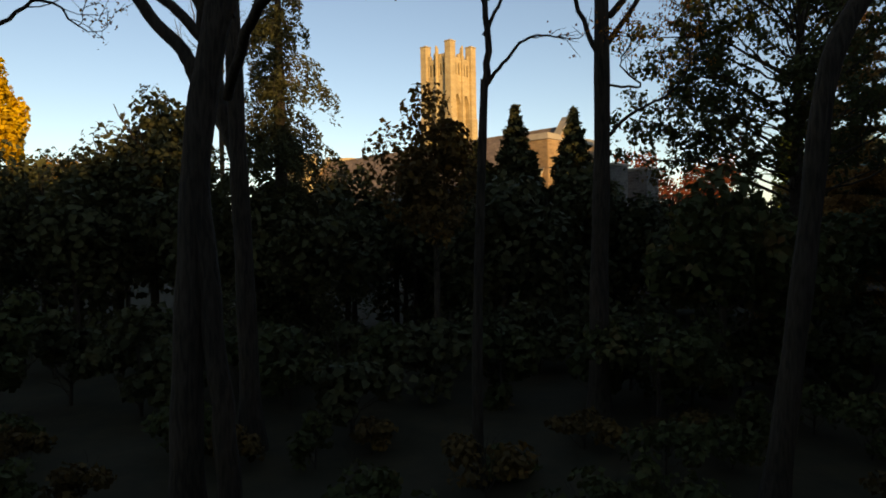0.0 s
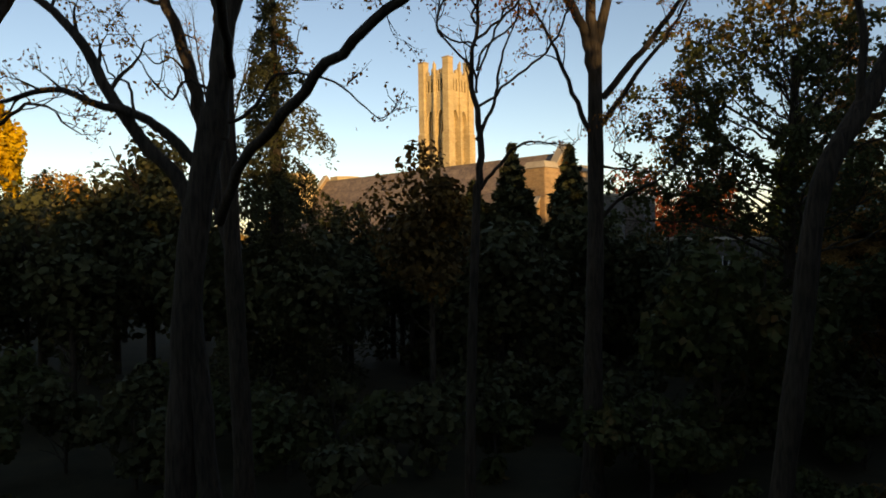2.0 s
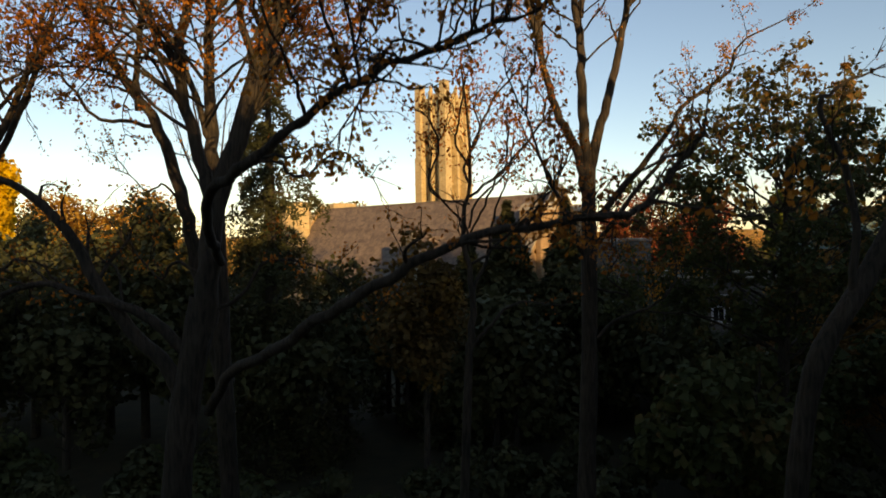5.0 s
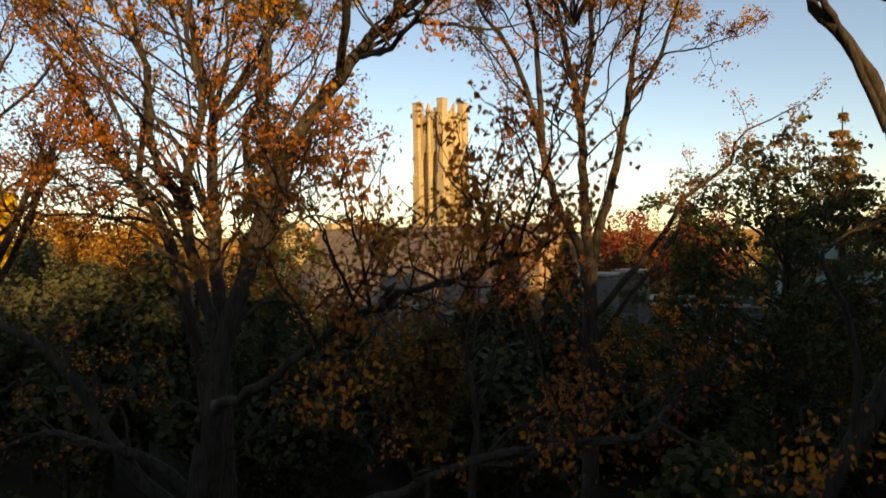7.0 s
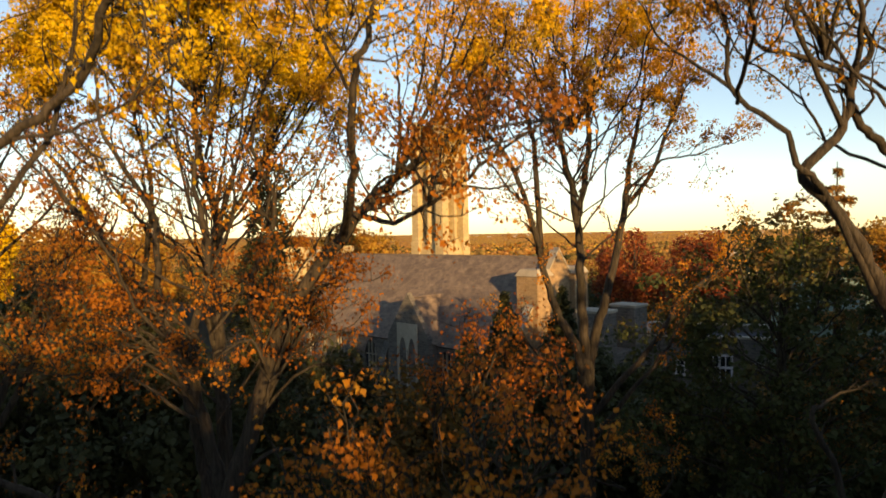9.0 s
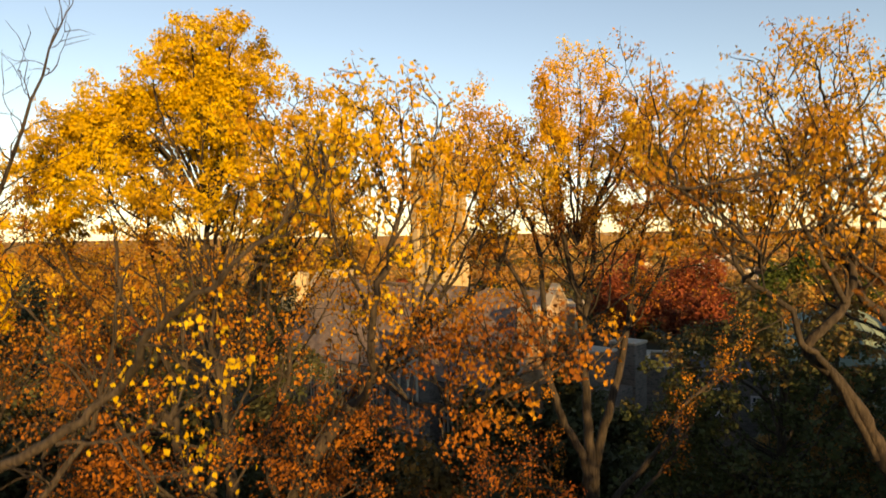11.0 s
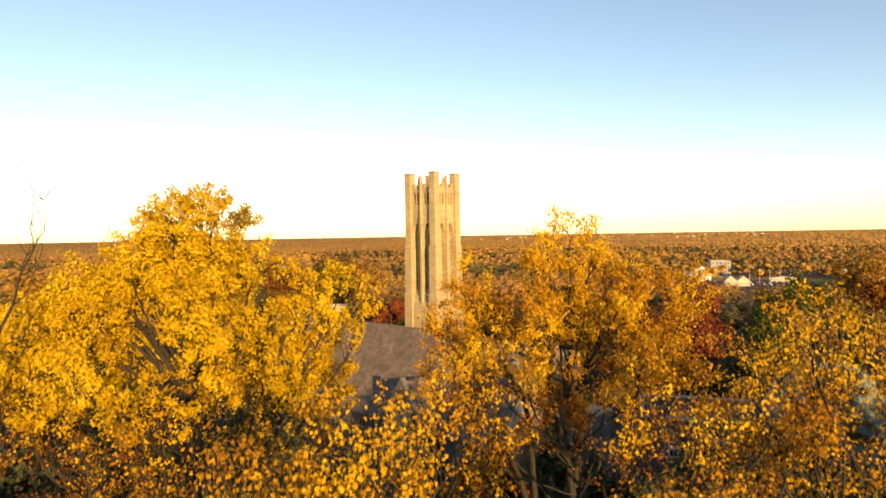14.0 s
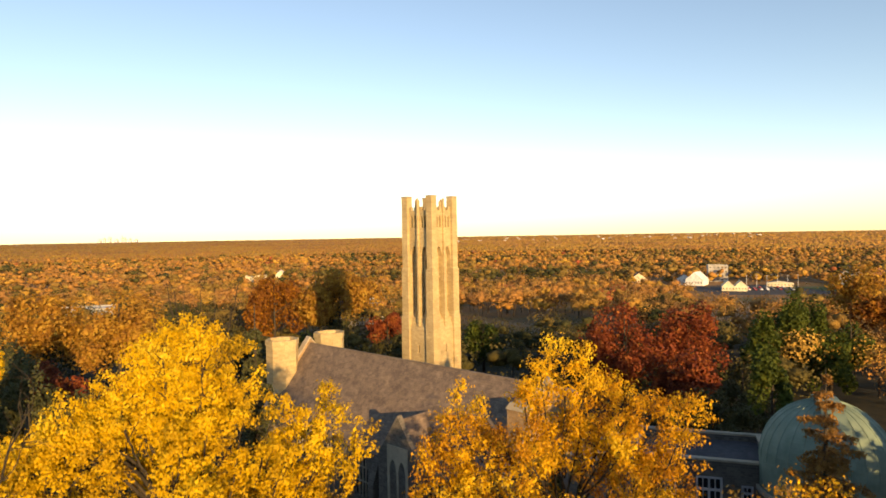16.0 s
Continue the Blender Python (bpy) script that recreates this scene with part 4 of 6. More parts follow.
    limbs = [(at(b, [(-11.9, 8.8, 15.0), (-9.4, 8.6, 18.6), (-6.5, 8.4, 21.6), (-5.1, 8.0, 22.4), (-4.2, 8.0, 23.1), (-3.5, 7.4, 23.9), (-2.8, 7.0, 24.4), (-1.8, 6.6, 25.1), (-1.2, 6.4, 25.7)]), 0.10, 0.015),
             (at(b, [(-8.0, 8.5, 20.0), (-6.4, 8.4, 20.8), (-5.0, 8.2, 22.0), (-4.4, 8.2, 23.4), (-4.2, 8.2, 24.6)]), 0.07, 0.012),
             (at(b, [(-5.0, 8.0, 22.4), (-4.2, 7.8, 22.5), (-3.4, 7.7, 22.8), (-2.7, 7.6, 23.3)]), 0.03, 0.012, True),
             (at(b, [(-4.2, 7.8, 22.5), (-3.7, 7.6, 22.1), (-3.1, 7.5, 22.2)]), 0.02, 0.01, True),
             (at(b, [(-3.4, 7.7, 22.8), (-3.2, 7.8, 23.3), (-3.3, 7.9, 23.8)]), 0.02, 0.01, True),
             (at(b, [(-12.0, 8.8, 16.0), (-12.4, 9.0, 21.0), (-12.0, 9.2, 27.0)]), 0.18, 0.03)]
    broadleaf("tulip_tree", "tulip tree with one long limb and golden leaves at its tips", "tree", b,
              (at(b, [(-12.2, 8.8, -0.3), (-12.1, 8.8, 8.0), (-12.0, 8.8, 16.5)]), 0.38, 0.24),
              limbs, LEAF_YELLOW, BARK, 19, 0.075, 7, 0.6, 0.4, 2.2, 3.2, bare_below=25.2, low_leaf=0.05)
    # straight tulip tree behind it with the tall yellow crown
    b = (-6.6, 20.6, 0.0)
    limbs = [(at(b, [(-6.7, 20.6, 15.0), (-7.0, 21.2, 17.1), (-7.1, 21.4, 19.8), (-7.1, 21.4, 22.0), (-7.5, 21.0, 24.0), (-7.4, 20.8, 27.0), (-7.5, 20.8, 29.6)]), 0.24, 0.04),
             # left stem of the fork and its branches
             (at(b, [(-6.6, 20.8, 9.4), (-7.3, 21.4, 11.2), (-7.9, 22.0, 13.2), (-8.3, 22.0, 15.3), (-9.2, 22.4, 17.9), (-10.0, 22.3, 19.2), (-10.8, 22.0, 20.5), (-11.3, 21.5, 21.9), (-11.7, 21.0, 23.2), (-12.8, 20.5, 24.6)]), 0.30, 0.05),
             (at(b, [(-9.3, 22.4, 18.0), (-10.2, 22.0, 18.2), (-11.0, 21.5, 18.3), (-11.8, 21.0, 19.5), (-12.9, 21.0, 19.7), (-14.1, 21.0, 19.9)]), 0.08, 0.02),
             (at(b, [(-9.9, 22.3, 18.6), (-9.8, 22.0, 19.9), (-9.3, 21.5, 21.7), (-9.1, 21.0, 23.4), (-9.3, 20.5, 25.2), (-9.0, 20.4, 27.0)]), 0.12, 0.03),
             (at(b, [(-7.0, 21.3, 17.2), (-7.7, 21.4, 19.2), (-8.1, 21.0, 20.6), (-9.0, 21.0, 21.2), (-9.7, 20.5, 22.4), (-10.6, 20.2, 24.0)]), 0.12, 0.03),
             (at(b, [(-8.2, 22.0, 15.0), (-8.8, 21.8, 16.0), (-9.4, 21.6, 15.8), (-10.2, 21.4, 16.8)]), 0.05, 0.015)]
    limbs += dome_limbs(rng, b, (-6.8, 20.8, 17.5), (-7.4, 20.8, 28.0), (-8.0, 20.8, 25.0), 6.2, 5.0, 5.8, 30, 0.045, -0.3, 0.82)
    # lower right side of the crown
    for e in ((-3.4, 22.0, 28.8), (-2.6, 20.5, 28.6), (-1.7, 19.5, 27.9), (-4.4, 20.0, 29.0), (-4.0, 19.2, 27.6), (-5.2, 19.8, 28.8), (-3.2, 20.8, 28.0)):
        limbs.append((at(b, [(-7.0, 21.0, 20.2 + 0.25 * (e[2] - 25)), ((-7.0 + e[0]) / 2 - 0.3, (20.7 + e[1]) / 2, 23.6), e]), 0.06, 0.025))
    for e in ((-6.9, 20.8, 31.4), (-7.6, 20.2, 31.3), (-6.0, 21.3, 30.7), (-8.4, 20.6, 30.6), (-10.0, 21.0, 29.0), (-7.2, 21.6, 31.2), (-6.4, 20.2, 30.9), (-8.0, 21.4, 31.0), (-9.0, 20.4, 29.6), (-5.6, 20.6, 29.6), (-7.0, 20.0, 30.0), (-7.8, 20.8, 30.4), (-11.4, 20.4, 28.0), (-12.6, 20.2, 27.2), (-10.4, 19.8, 28.6), (-13.6, 19.8, 26.2), (-12.0, 21.4, 27.0), (-11.0, 19.4, 26.8)):
        limbs.append((at(b, [(-7.3, 20.8, 25.6), ((-7.2 + e[0]) / 2, (20.7 + e[1]) / 2, 28.4), e]), 0.07, 0.03))
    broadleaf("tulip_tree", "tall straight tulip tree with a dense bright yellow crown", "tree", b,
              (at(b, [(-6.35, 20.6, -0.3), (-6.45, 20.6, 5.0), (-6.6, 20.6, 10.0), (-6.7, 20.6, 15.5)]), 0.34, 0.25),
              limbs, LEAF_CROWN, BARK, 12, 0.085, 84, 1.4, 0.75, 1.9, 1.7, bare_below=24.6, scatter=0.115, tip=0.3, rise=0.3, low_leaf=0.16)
    # slim tree with few branches
    b = (0.95, 17.4, 0.0)
    limbs = [
        (at(b, [(1.2, 17.4, 11.0), (1.3, 17.4, 12.6), (1.05, 17.4, 14.2), (1.3, 17.4, 16.0), (1.1, 17.3, 18.5)]), 0.11, 0.025),
        (at(b, [(1.2, 17.4, 11.0), (1.7, 17.3, 11.6), (2.3, 17.2, 12.2), (2.9, 17.2, 12.3), (3.5, 17.2, 12.2)]), 0.06, 0.015),
        (at(b, [(1.2, 17.4, 12.4), (1.7, 17.5, 13.4), (1.9, 17.5, 14.6), (2.3, 17.5, 15.6)]), 0.06, 0.02),
    ]
    limbs += dome_limbs(rng, b, (1.2, 17.4, 12.6), (1.3, 17.4, 17.0), (1.9, 17.4, 16.6), 2.5, 2.2, 2.6, 9, 0.04, -0.3)
    broadleaf("young_tree", "slim leaning young tree with sparse leaves", "tree", b,
              (at(b, [(0.85, 17.4, -0.3), (0.9, 17.4, 4.0), (1.05, 17.4, 8.0), (1.2, 17.4, 11.2)]), 0.16, 0.11),
              limbs, LEAF_COPPER, BARK, 13, 0.09, 11, 1.0, 0.6, 1.5, 2.6, bare_below=15.4, low_leaf=0.2)
    # tree on the right that fans into upright limbs
    b = (5.65, 22.6, 0.0)
    limbs = [
        (at(b, [(5.7, 22.6, 15.2), (5.4, 22.5, 16.8), (4.7, 22.3, 18.1), (4.2, 22.1, 19.4), (3.7, 21.8, 21.5), (2.9, 21.6, 23.6), (1.9, 21.4, 24.9), (1.5, 21.2, 26.4)]), 0.19, 0.03),
        (at(b, [(4.0, 22.0, 20.2), (3.9, 22.0, 22.9), (3.6, 21.8, 25.0), (3.0, 21.5, 26.2), (2.5, 21.0, 27.6)]), 0.12, 0.03),
        (at(b, [(5.7, 22.6, 16.0), (5.55, 22.6, 18.4), (5.5, 22.6, 20.7), (5.2, 22.6, 22.9), (4.7, 22.4, 25.0), (4.6, 22.2, 26.4), (4.2, 22.0, 28.2)]), 0.20, 0.03),
        (at(b, [(5.5, 22.6, 21.7), (5.9, 22.8, 24.1), (6.0, 23.0, 25.8), (6.6, 23.0, 27.2), (6.8, 23.0, 28.9)]), 0.12, 0.03),
        (at(b, [(5.8, 22.6, 16.4), (6.2, 22.6, 18.0), (6.7, 22.5, 19.8), (7.1, 22.5, 22.0), (7.3, 22.2, 23.9), (7.6, 22.0, 25.6), (7.7, 21.6, 27.8)]), 0.19, 0.03),
        (at(b, [(7.1, 22.5, 22.0), (8.1, 22.5, 23.2), (8.8, 22.3, 25.3), (9.1, 22.0, 26.6), (9.4, 22.0, 28.1)]), 0.09, 0.02),
        (at(b, [(7.2, 22.4, 22.6), (8.4, 22.4, 23.6), (9.6, 22.4, 23.8), (10.8, 22.4, 24.2)]), 0.05, 0.015),
        (at(b, [(6.0, 22.6, 14.6), (7.1, 22.6, 15.9), (8.2, 22.4, 17.2), (9.2, 22.8, 18.6), (10.9, 23.0, 19.8), (11.3, 23.0, 20.8), (13.2, 23.0, 21.8)]), 0.13, 0.02),
        (at(b, [(5.9, 22.6, 13.6), (7.1, 22.2, 15.3), (8.4, 21.8, 17.1), (9.0, 21.4, 18.6)]), 0.11, 0.02),
        (at(b, [(5.6, 22.6, 13.3), (4.7, 22.2, 15.1), (3.9, 21.8, 16.7), (3.0, 21.4, 18.1)]), 0.10, 0.02),
        (at(b, [(5.7, 22.6, 10.2), (6.8, 22.2, 11.2), (7.7, 21.8, 11.6), (8.4, 21.5, 12.5), (8.1, 21.4, 14.2)]), 0.07, 0.015),
        (at(b, [(5.8, 22.6, 12.2), (6.9, 22.0, 12.0), (6.1, 21.6, 12.6), (6.4, 21.4, 13.3)]), 0.05, 0.015),
    ]
    limbs += dome_limbs(rng, b, (5.6, 22.6, 18.5), (5.3, 22.4, 28.0), (4.9, 21.6, 26.0), 5.2, 4.0, 4.4, 22, 0.035, -0.45, 0.84)
    for e in ((5.2, 21.6, 30.4), (4.4, 21.4, 30.0), (6.0, 21.8, 30.0), (7.2, 20.6, 29.2), (8.6, 21.0, 28.6), (2.2, 20.8, 28.0), (1.2, 20.4, 26.8)):
        limbs.append((at(b, [(5.2, 22.4, 24.6), ((5.2 + e[0]) / 2, (22.2 + e[1]) / 2, 27.2), e]), 0.05, 0.02))
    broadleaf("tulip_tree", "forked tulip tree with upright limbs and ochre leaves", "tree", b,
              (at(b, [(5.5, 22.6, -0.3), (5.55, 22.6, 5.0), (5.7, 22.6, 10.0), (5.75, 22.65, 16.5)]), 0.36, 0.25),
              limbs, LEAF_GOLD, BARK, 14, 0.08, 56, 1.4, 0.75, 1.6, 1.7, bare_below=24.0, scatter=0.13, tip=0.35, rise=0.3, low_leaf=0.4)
    # leaning tree on the right with crooked limbs
    b = (7.8, 15.0, 0.0)
    limbs = [
        (at(b, [(11.6, 14.5, 17.8), (10.9, 14.4, 19.0), (10.2, 14.2, 20.3), (9.3, 14.0, 21.5), (8.5, 13.9, 22.4), (9.4, 13.9, 23.3), (9.5, 13.9, 24.3), (8.7, 13.8, 24.8), (7.6, 13.6, 25.0), (7.0, 13.4, 25.3)]), 0.19, 0.03),
        (at(b, [(11.6, 14.5, 18.2), (12.0, 14.4, 20.4), (11.7, 14.3, 22.0), (10.6, 14.2, 22.9), (9.8, 14.0, 23.6), (9.6, 13.9, 24.4), (10.0, 13.8, 25.2), (9.0, 13.4, 26.2), (8.8, 13.2, 27.0), (9.3, 13.0, 27.9)]), 0.15, 0.02),
        (at(b, [(9.8, 14.5, 12.6), (9.7, 14.4, 15.0), (8.9, 14.2, 16.7), (9.1, 14.1, 17.2), (10.0, 14.0, 17.6)]), 0.10, 0.02),
        (at(b, [(9.6, 13.9, 24.2), (9.2, 13.0, 25.6), (8.5, 12.8, 27.1), (8.1, 12.6, 27.8), (7.8, 12.4, 28.4)]), 0.07, 0.015),
        (at(b, [(9.3, 13.8, 23.4), (8.3, 13.2, 24.6), (7.5, 12.6, 25.6), (7.1, 12.4, 26.8), (6.7, 12.2, 27.6)]), 0.07, 0.015),
        (at(b, [(10.4, 14.3, 19.6), (9.2, 13.9, 21.6), (8.3, 13.6, 22.4), (8.0, 13.7, 23.2), (6.8, 13.8, 24.3), (6.8, 13.8, 25.6), (6.2, 13.8, 26.2), (5.3, 13.8, 26.6), (5.0, 13.6, 27.2), (4.5, 13.4, 27.8)]), 0.09, 0.012),
        (at(b, [(6.9, 13.8, 24.2), (6.1, 13.9, 24.8), (5.4, 13.9, 25.3), (4.8, 13.8, 26.2)]), 0.05, 0.012),
        (at(b, [(11.8, 14.4, 21.0), (12.4, 14.6, 24.0), (12.0, 14.6, 26.0), (12.4, 14.4, 27.6)]), 0.12, 0.02),
        (at(b, [(11.7, 14.4, 20.6), (13.2, 15.0, 22.8), (13.6, 15.0, 25.4), (14.0, 15.0, 28.4)]), 0.13, 0.02),
    ]
    limbs += dome_limbs(rng, b, (11.4, 14.4, 21.0), (11.8, 14.4, 26.0), (10.6, 14.2, 25.2), 3.9, 3.2, 2.6, 12, 0.05, -0.1, 0.84)
    for e in ((7.0, 12.6, 27.2), (6.6, 12.8, 26.7), (8.2, 13.8, 28.6), (7.6, 13.4, 27.8), (9.2, 14.0, 28.4), (10.4, 13.2, 28.0), (6.0, 11.0, 25.4), (7.2, 10.6, 25.6), (4.8, 11.4, 25.2)):
        limbs.append((at(b, [(8.9, 13.7, 24.8), ((8.9 + e[0]) / 2 + 0.3, (13.7 + e[1]) / 2, 26.4), e]), 0.04, 0.015))
    # long shoots over the clearing
    fore = np.array([(7.0, 13.8, 23.9), (6.2, 11.8, 24.2), (5.2, 9.6, 24.5), (4.2, 8.2, 25.0), (3.0, 7.4, 25.6)])
    limbs.append((at(b, fore), 0.05, 0.015))
    for k in range(12):
        p = fore[1 + k % 4]
        q = np.array([rng.uniform(2.4, 6.2), rng.uniform(7.0, 9.6), rng.uniform(25.2, 26.9)])
        q = p + (q - p) * min(1.0, 1.9 / np.linalg.norm(q - p))
        limbs.append((at(b, [p, (p + q) / 2 + rng.normal(size=3) * 0.12, q]), 0.02, 0.01, True))
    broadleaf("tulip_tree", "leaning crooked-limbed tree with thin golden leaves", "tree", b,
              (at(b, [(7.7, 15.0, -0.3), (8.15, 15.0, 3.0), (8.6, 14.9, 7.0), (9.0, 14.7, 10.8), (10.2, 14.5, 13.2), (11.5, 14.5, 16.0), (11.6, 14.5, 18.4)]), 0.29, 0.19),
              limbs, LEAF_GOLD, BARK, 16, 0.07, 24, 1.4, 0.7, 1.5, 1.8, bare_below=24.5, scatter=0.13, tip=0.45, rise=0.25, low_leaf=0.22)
    # big tree on the left, mostly out of view
    b = (-13.5, 17.6, 0.0)
    limbs = auto_limbs(np.random.default_rng(5), (0, 0, 14.5), 7, 4.2, 10.0, 0.18)
    limbs += dome_limbs(rng, b, (-13.5, 17.6, 15.0), (-13.5, 17.8, 24.0), (-13.4, 18.2, 21.2), 5.2, 4.6, 6.0, 15, 0.08, -0.2, 0.84)
    limbs.append((at(b, [(-13.5, 17.6, 12.0), (-12.2, 17.7, 13.0), (-11.0, 17.7, 13.6), (-9.8, 17.8, 12.8)]), 0.08, 0.02))
    broadleaf("tulip_tree", "broad tree with russet and ochre leaves", "tree", b,
              (at(b, [(-13.5, 17.6, -0.3), (-13.4, 17.6, 8.0), (-13.5, 17.6, 15.0)]), 0.40, 0.26),
              limbs, LEAF_BROWN, BARK, 17, 0.085, 17, 2.0, 0.8, 1.8, 2.4, bare_below=19, scatter=0.14, tip=0.5, rise=0.25)
    # leafless tree beside it
    b = (-14.6, 15.8, 0.0)
    limbs = [(at(b, [(-14.4, 15.8, 18.0), (-12.6, 16.2, 23.0), (-10.8, 16.2, 27.2), (-9.3, 16.0, 30.6)]), 0.10, 0.02),
             (at(b, [(-14.5, 15.8, 19.0), (-12.9, 15.2, 24.6), (-11.4, 14.8, 28.0), (-10.9, 14.6, 30.4)]), 0.09, 0.02)]
    broadleaf("leafless_tree", "leafless tree with thin pale upright branches", "tree", b, (at(b, [(-14.7, 15.8, -0.3), (-14.6, 15.8, 10.0), (-14.5, 15.8, 19.5)]), 0.28, 0.14),
              limbs, None, BARK, 20, branch_len=1.8, twig_len=0.9, branches_per_m=1.6, twigs_per_m=2.0)
    # dark oak
    b = (16.6, 30.0, 0.0)
    limbs = dome_limbs(np.random.default_rng(6), b, (16.7, 30.0, 6.0), (17.0, 30.0, 18.0), (17.0, 30.2, 14.2), 7.4, 5.0, 8.4, 52, 0.06, -0.55, 0.82)
    for e in ((8.6, 29.4, 11.6), (9.6, 29.0, 12.6), (10.6, 29.6, 14.2), (9.8, 30.4, 16.2), (11.2, 29.4, 18.6), (8.9, 30.2, 10.4)):
        limbs.append((at(b, [(16.6, 30.0, e[2] - 2.2), ((16.6 + e[0]) / 2, (30.0 + e[1]) / 2, e[2] - 0.3), e]), 0.08, 0.02))
    for e in ((14.2, 28.8, 9.4), (14.8, 28.4, 10.6), (14.0, 29.2, 11.6), (15.2, 28.6, 12.4), (15.8, 28.4, 9.2), (15.4, 31.0, 10.0), (14.4, 30.8, 12.8), (15.6, 28.6, 11.2)):
        limbs.append((at(b, [(16.6, 29.9, e[2] - 0.6), ((16.6 + e[0]) / 2, (29.9 + e[1]) / 2, e[2] + 0.1), e]), 0.05, 0.015))
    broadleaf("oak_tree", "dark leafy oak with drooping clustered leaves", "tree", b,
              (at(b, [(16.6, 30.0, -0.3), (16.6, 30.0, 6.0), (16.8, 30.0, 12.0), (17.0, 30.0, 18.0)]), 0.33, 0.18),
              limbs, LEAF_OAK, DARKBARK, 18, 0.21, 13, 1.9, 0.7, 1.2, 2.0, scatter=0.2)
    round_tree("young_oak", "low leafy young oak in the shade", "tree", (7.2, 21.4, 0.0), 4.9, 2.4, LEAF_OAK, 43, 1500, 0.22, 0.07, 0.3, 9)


build_near_trees()


def build_middle_trees():
    conifer("spruce", "tall dark spruce with drooping branches", (-10.2, 40.3, 0), 31.0, 7.6, LEAF_DARK, 21, 18, 0.14, 1.25, 66, 1.0, 0.8, 0.35)
    conifer("arborvitae", "pointed dark evergreen tree", (5.6, 48.2, 0), 16.8, 5.6, LEAF_DARK, 22, 56, 0.28, 0.5, 22, 1.0, 0.95)
    conifer("arborvitae", "pointed dark evergreen tree", (10.4, 50.2, 0), 16.9, 5.6, LEAF_DARK, 23, 56, 0.28, 0.5, 22, 1.0, 0.95)
    conifer("arborvitae", "short pointed dark evergreen tree", (2.6, 46.5, 0), 14.0, 5.6, LEAF_DARK, 24, 52, 0.28, 0.5, 22, 1.0, 0.95)
    round_tree("maple_tree", "small maple with dull ochre leaves over dark twigs", "tree", (-0.4, 33.2, 0), 14.9, 3.3, LEAF_DULL, 25, 5200, 0.26, 0.16, 0.3, 15)
    round_tree("dark_tree", "dark leafy tree among the evergreens", "tree", (-20.6, 45.0, 0), 18.6, 5.0, LEAF_DARK, 26, 4600, 0.36, 0.25, 0.2)
    round_tree("dark_tree", "dark leafy tree among the evergreens", "tree", (-23.6, 46.0, 0), 15.6, 4.8, LEAF_DARK, 27, 4200, 0.36, 0.25, 0.2)
    round_tree("dark_tree", "dark leafy tree among the evergreens", "tree", (-29.0, 46.0, 0), 14.0, 4.6, LEAF_DARK, 28, 3800, 0.36, 0.25, 0.2)
    # the last five get dark leaves in place of the shade on them
    for i, (x, y, h) in enumerate(((-34, 52, 15.0), (-39, 58, 15.5), (-45, 56, 15.5), (-30, 60, 13.5), (-24, 62, 12.5), (-52, 62, 15.0), (-47, 86, 16.5), (-55, 90, 20.5), (-63, 96, 21.5), (-38, 82, 14.5), (-68, 106, 22.0))):
        round_tree("dark_tree", "dark leafy tree among the evergreens", "tree", (x, y, 0), h, 4.8, LEAF_DARK, 60 + i, 2600, 0.42, 0.2, 0.05, 14)
    round_tree("dark_tree", "dark leafy tree among the evergreens", "tree", (27.6, 46.0, 0), 12.6, 4.6, LEAF_DARK, 29, 4600, 0.36, 0.25, 0.2)
    round_tree("dark_tree", "dark leafy tree among the evergreens", "tree", (33.0, 45.0, 0), 12.0, 5.4, LEAF_DARK, 30, 4600, 0.36, 0.25, 0.2)
    # added dark-leaved trees that stand in for shade and cover walls
    for i, (x, y, h, r) in enumerate(((-7.6, 50.0, 13.6, 3.2), (-3.8, 50.6, 12.6, 3.0), (18.6, 54.0, 11.6, 3.0), (31.6, 54.0, 12.0, 3.4), (49.0, 98.0, 9.0, 4.4), (57.0, 112.0, 11.0, 5.0), (62.0, 121.0, 11.0, 5.0), (43.0, 96.0, 9.0, 4.2), (55.0, 101.0, 9.5, 4.4), (15.2, 55.0, 11.6, 3.0), (42.0, 91.0, 13.0, 4.2), (36.5, 92.0, 12.5, 4.0))):
        round_tree("dark_tree", "dark leafy tree added where shade lies", "tree", (x, y, 0), h, r, LEAF_DARK, 80 + i, 2400, 0.36, 0.2, 0.05, 14)
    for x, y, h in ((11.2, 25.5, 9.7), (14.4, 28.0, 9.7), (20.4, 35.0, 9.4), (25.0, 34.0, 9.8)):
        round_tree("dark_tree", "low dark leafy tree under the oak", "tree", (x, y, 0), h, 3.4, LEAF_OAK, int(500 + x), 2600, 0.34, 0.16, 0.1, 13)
    round_tree("pale_tree", "bright yellow-green tree in the sun", "tree", (-50.6, 72.0, 0), 28.0, 3.4, LEAF_YELLOW, 31, 5200, 0.42, 0.3, 0.35)
    round_tree("pale_tree", "yellow-green tree in the sun", "tree", (45.5, 81.5, 0), 20.5, 3.0, LEAF_GREEN, 32, 2600, 0.4, 0.25, 0.3)
    conifer("bald_cypress", "feathery rust-coloured bald cypress", (27.6, 42.5, 0), 25.6, 6.4, LEAF_RUST, 33, 26, 0.12, 0.4, 80, 1.0, 0.7, 0.4)


build_middle_trees()


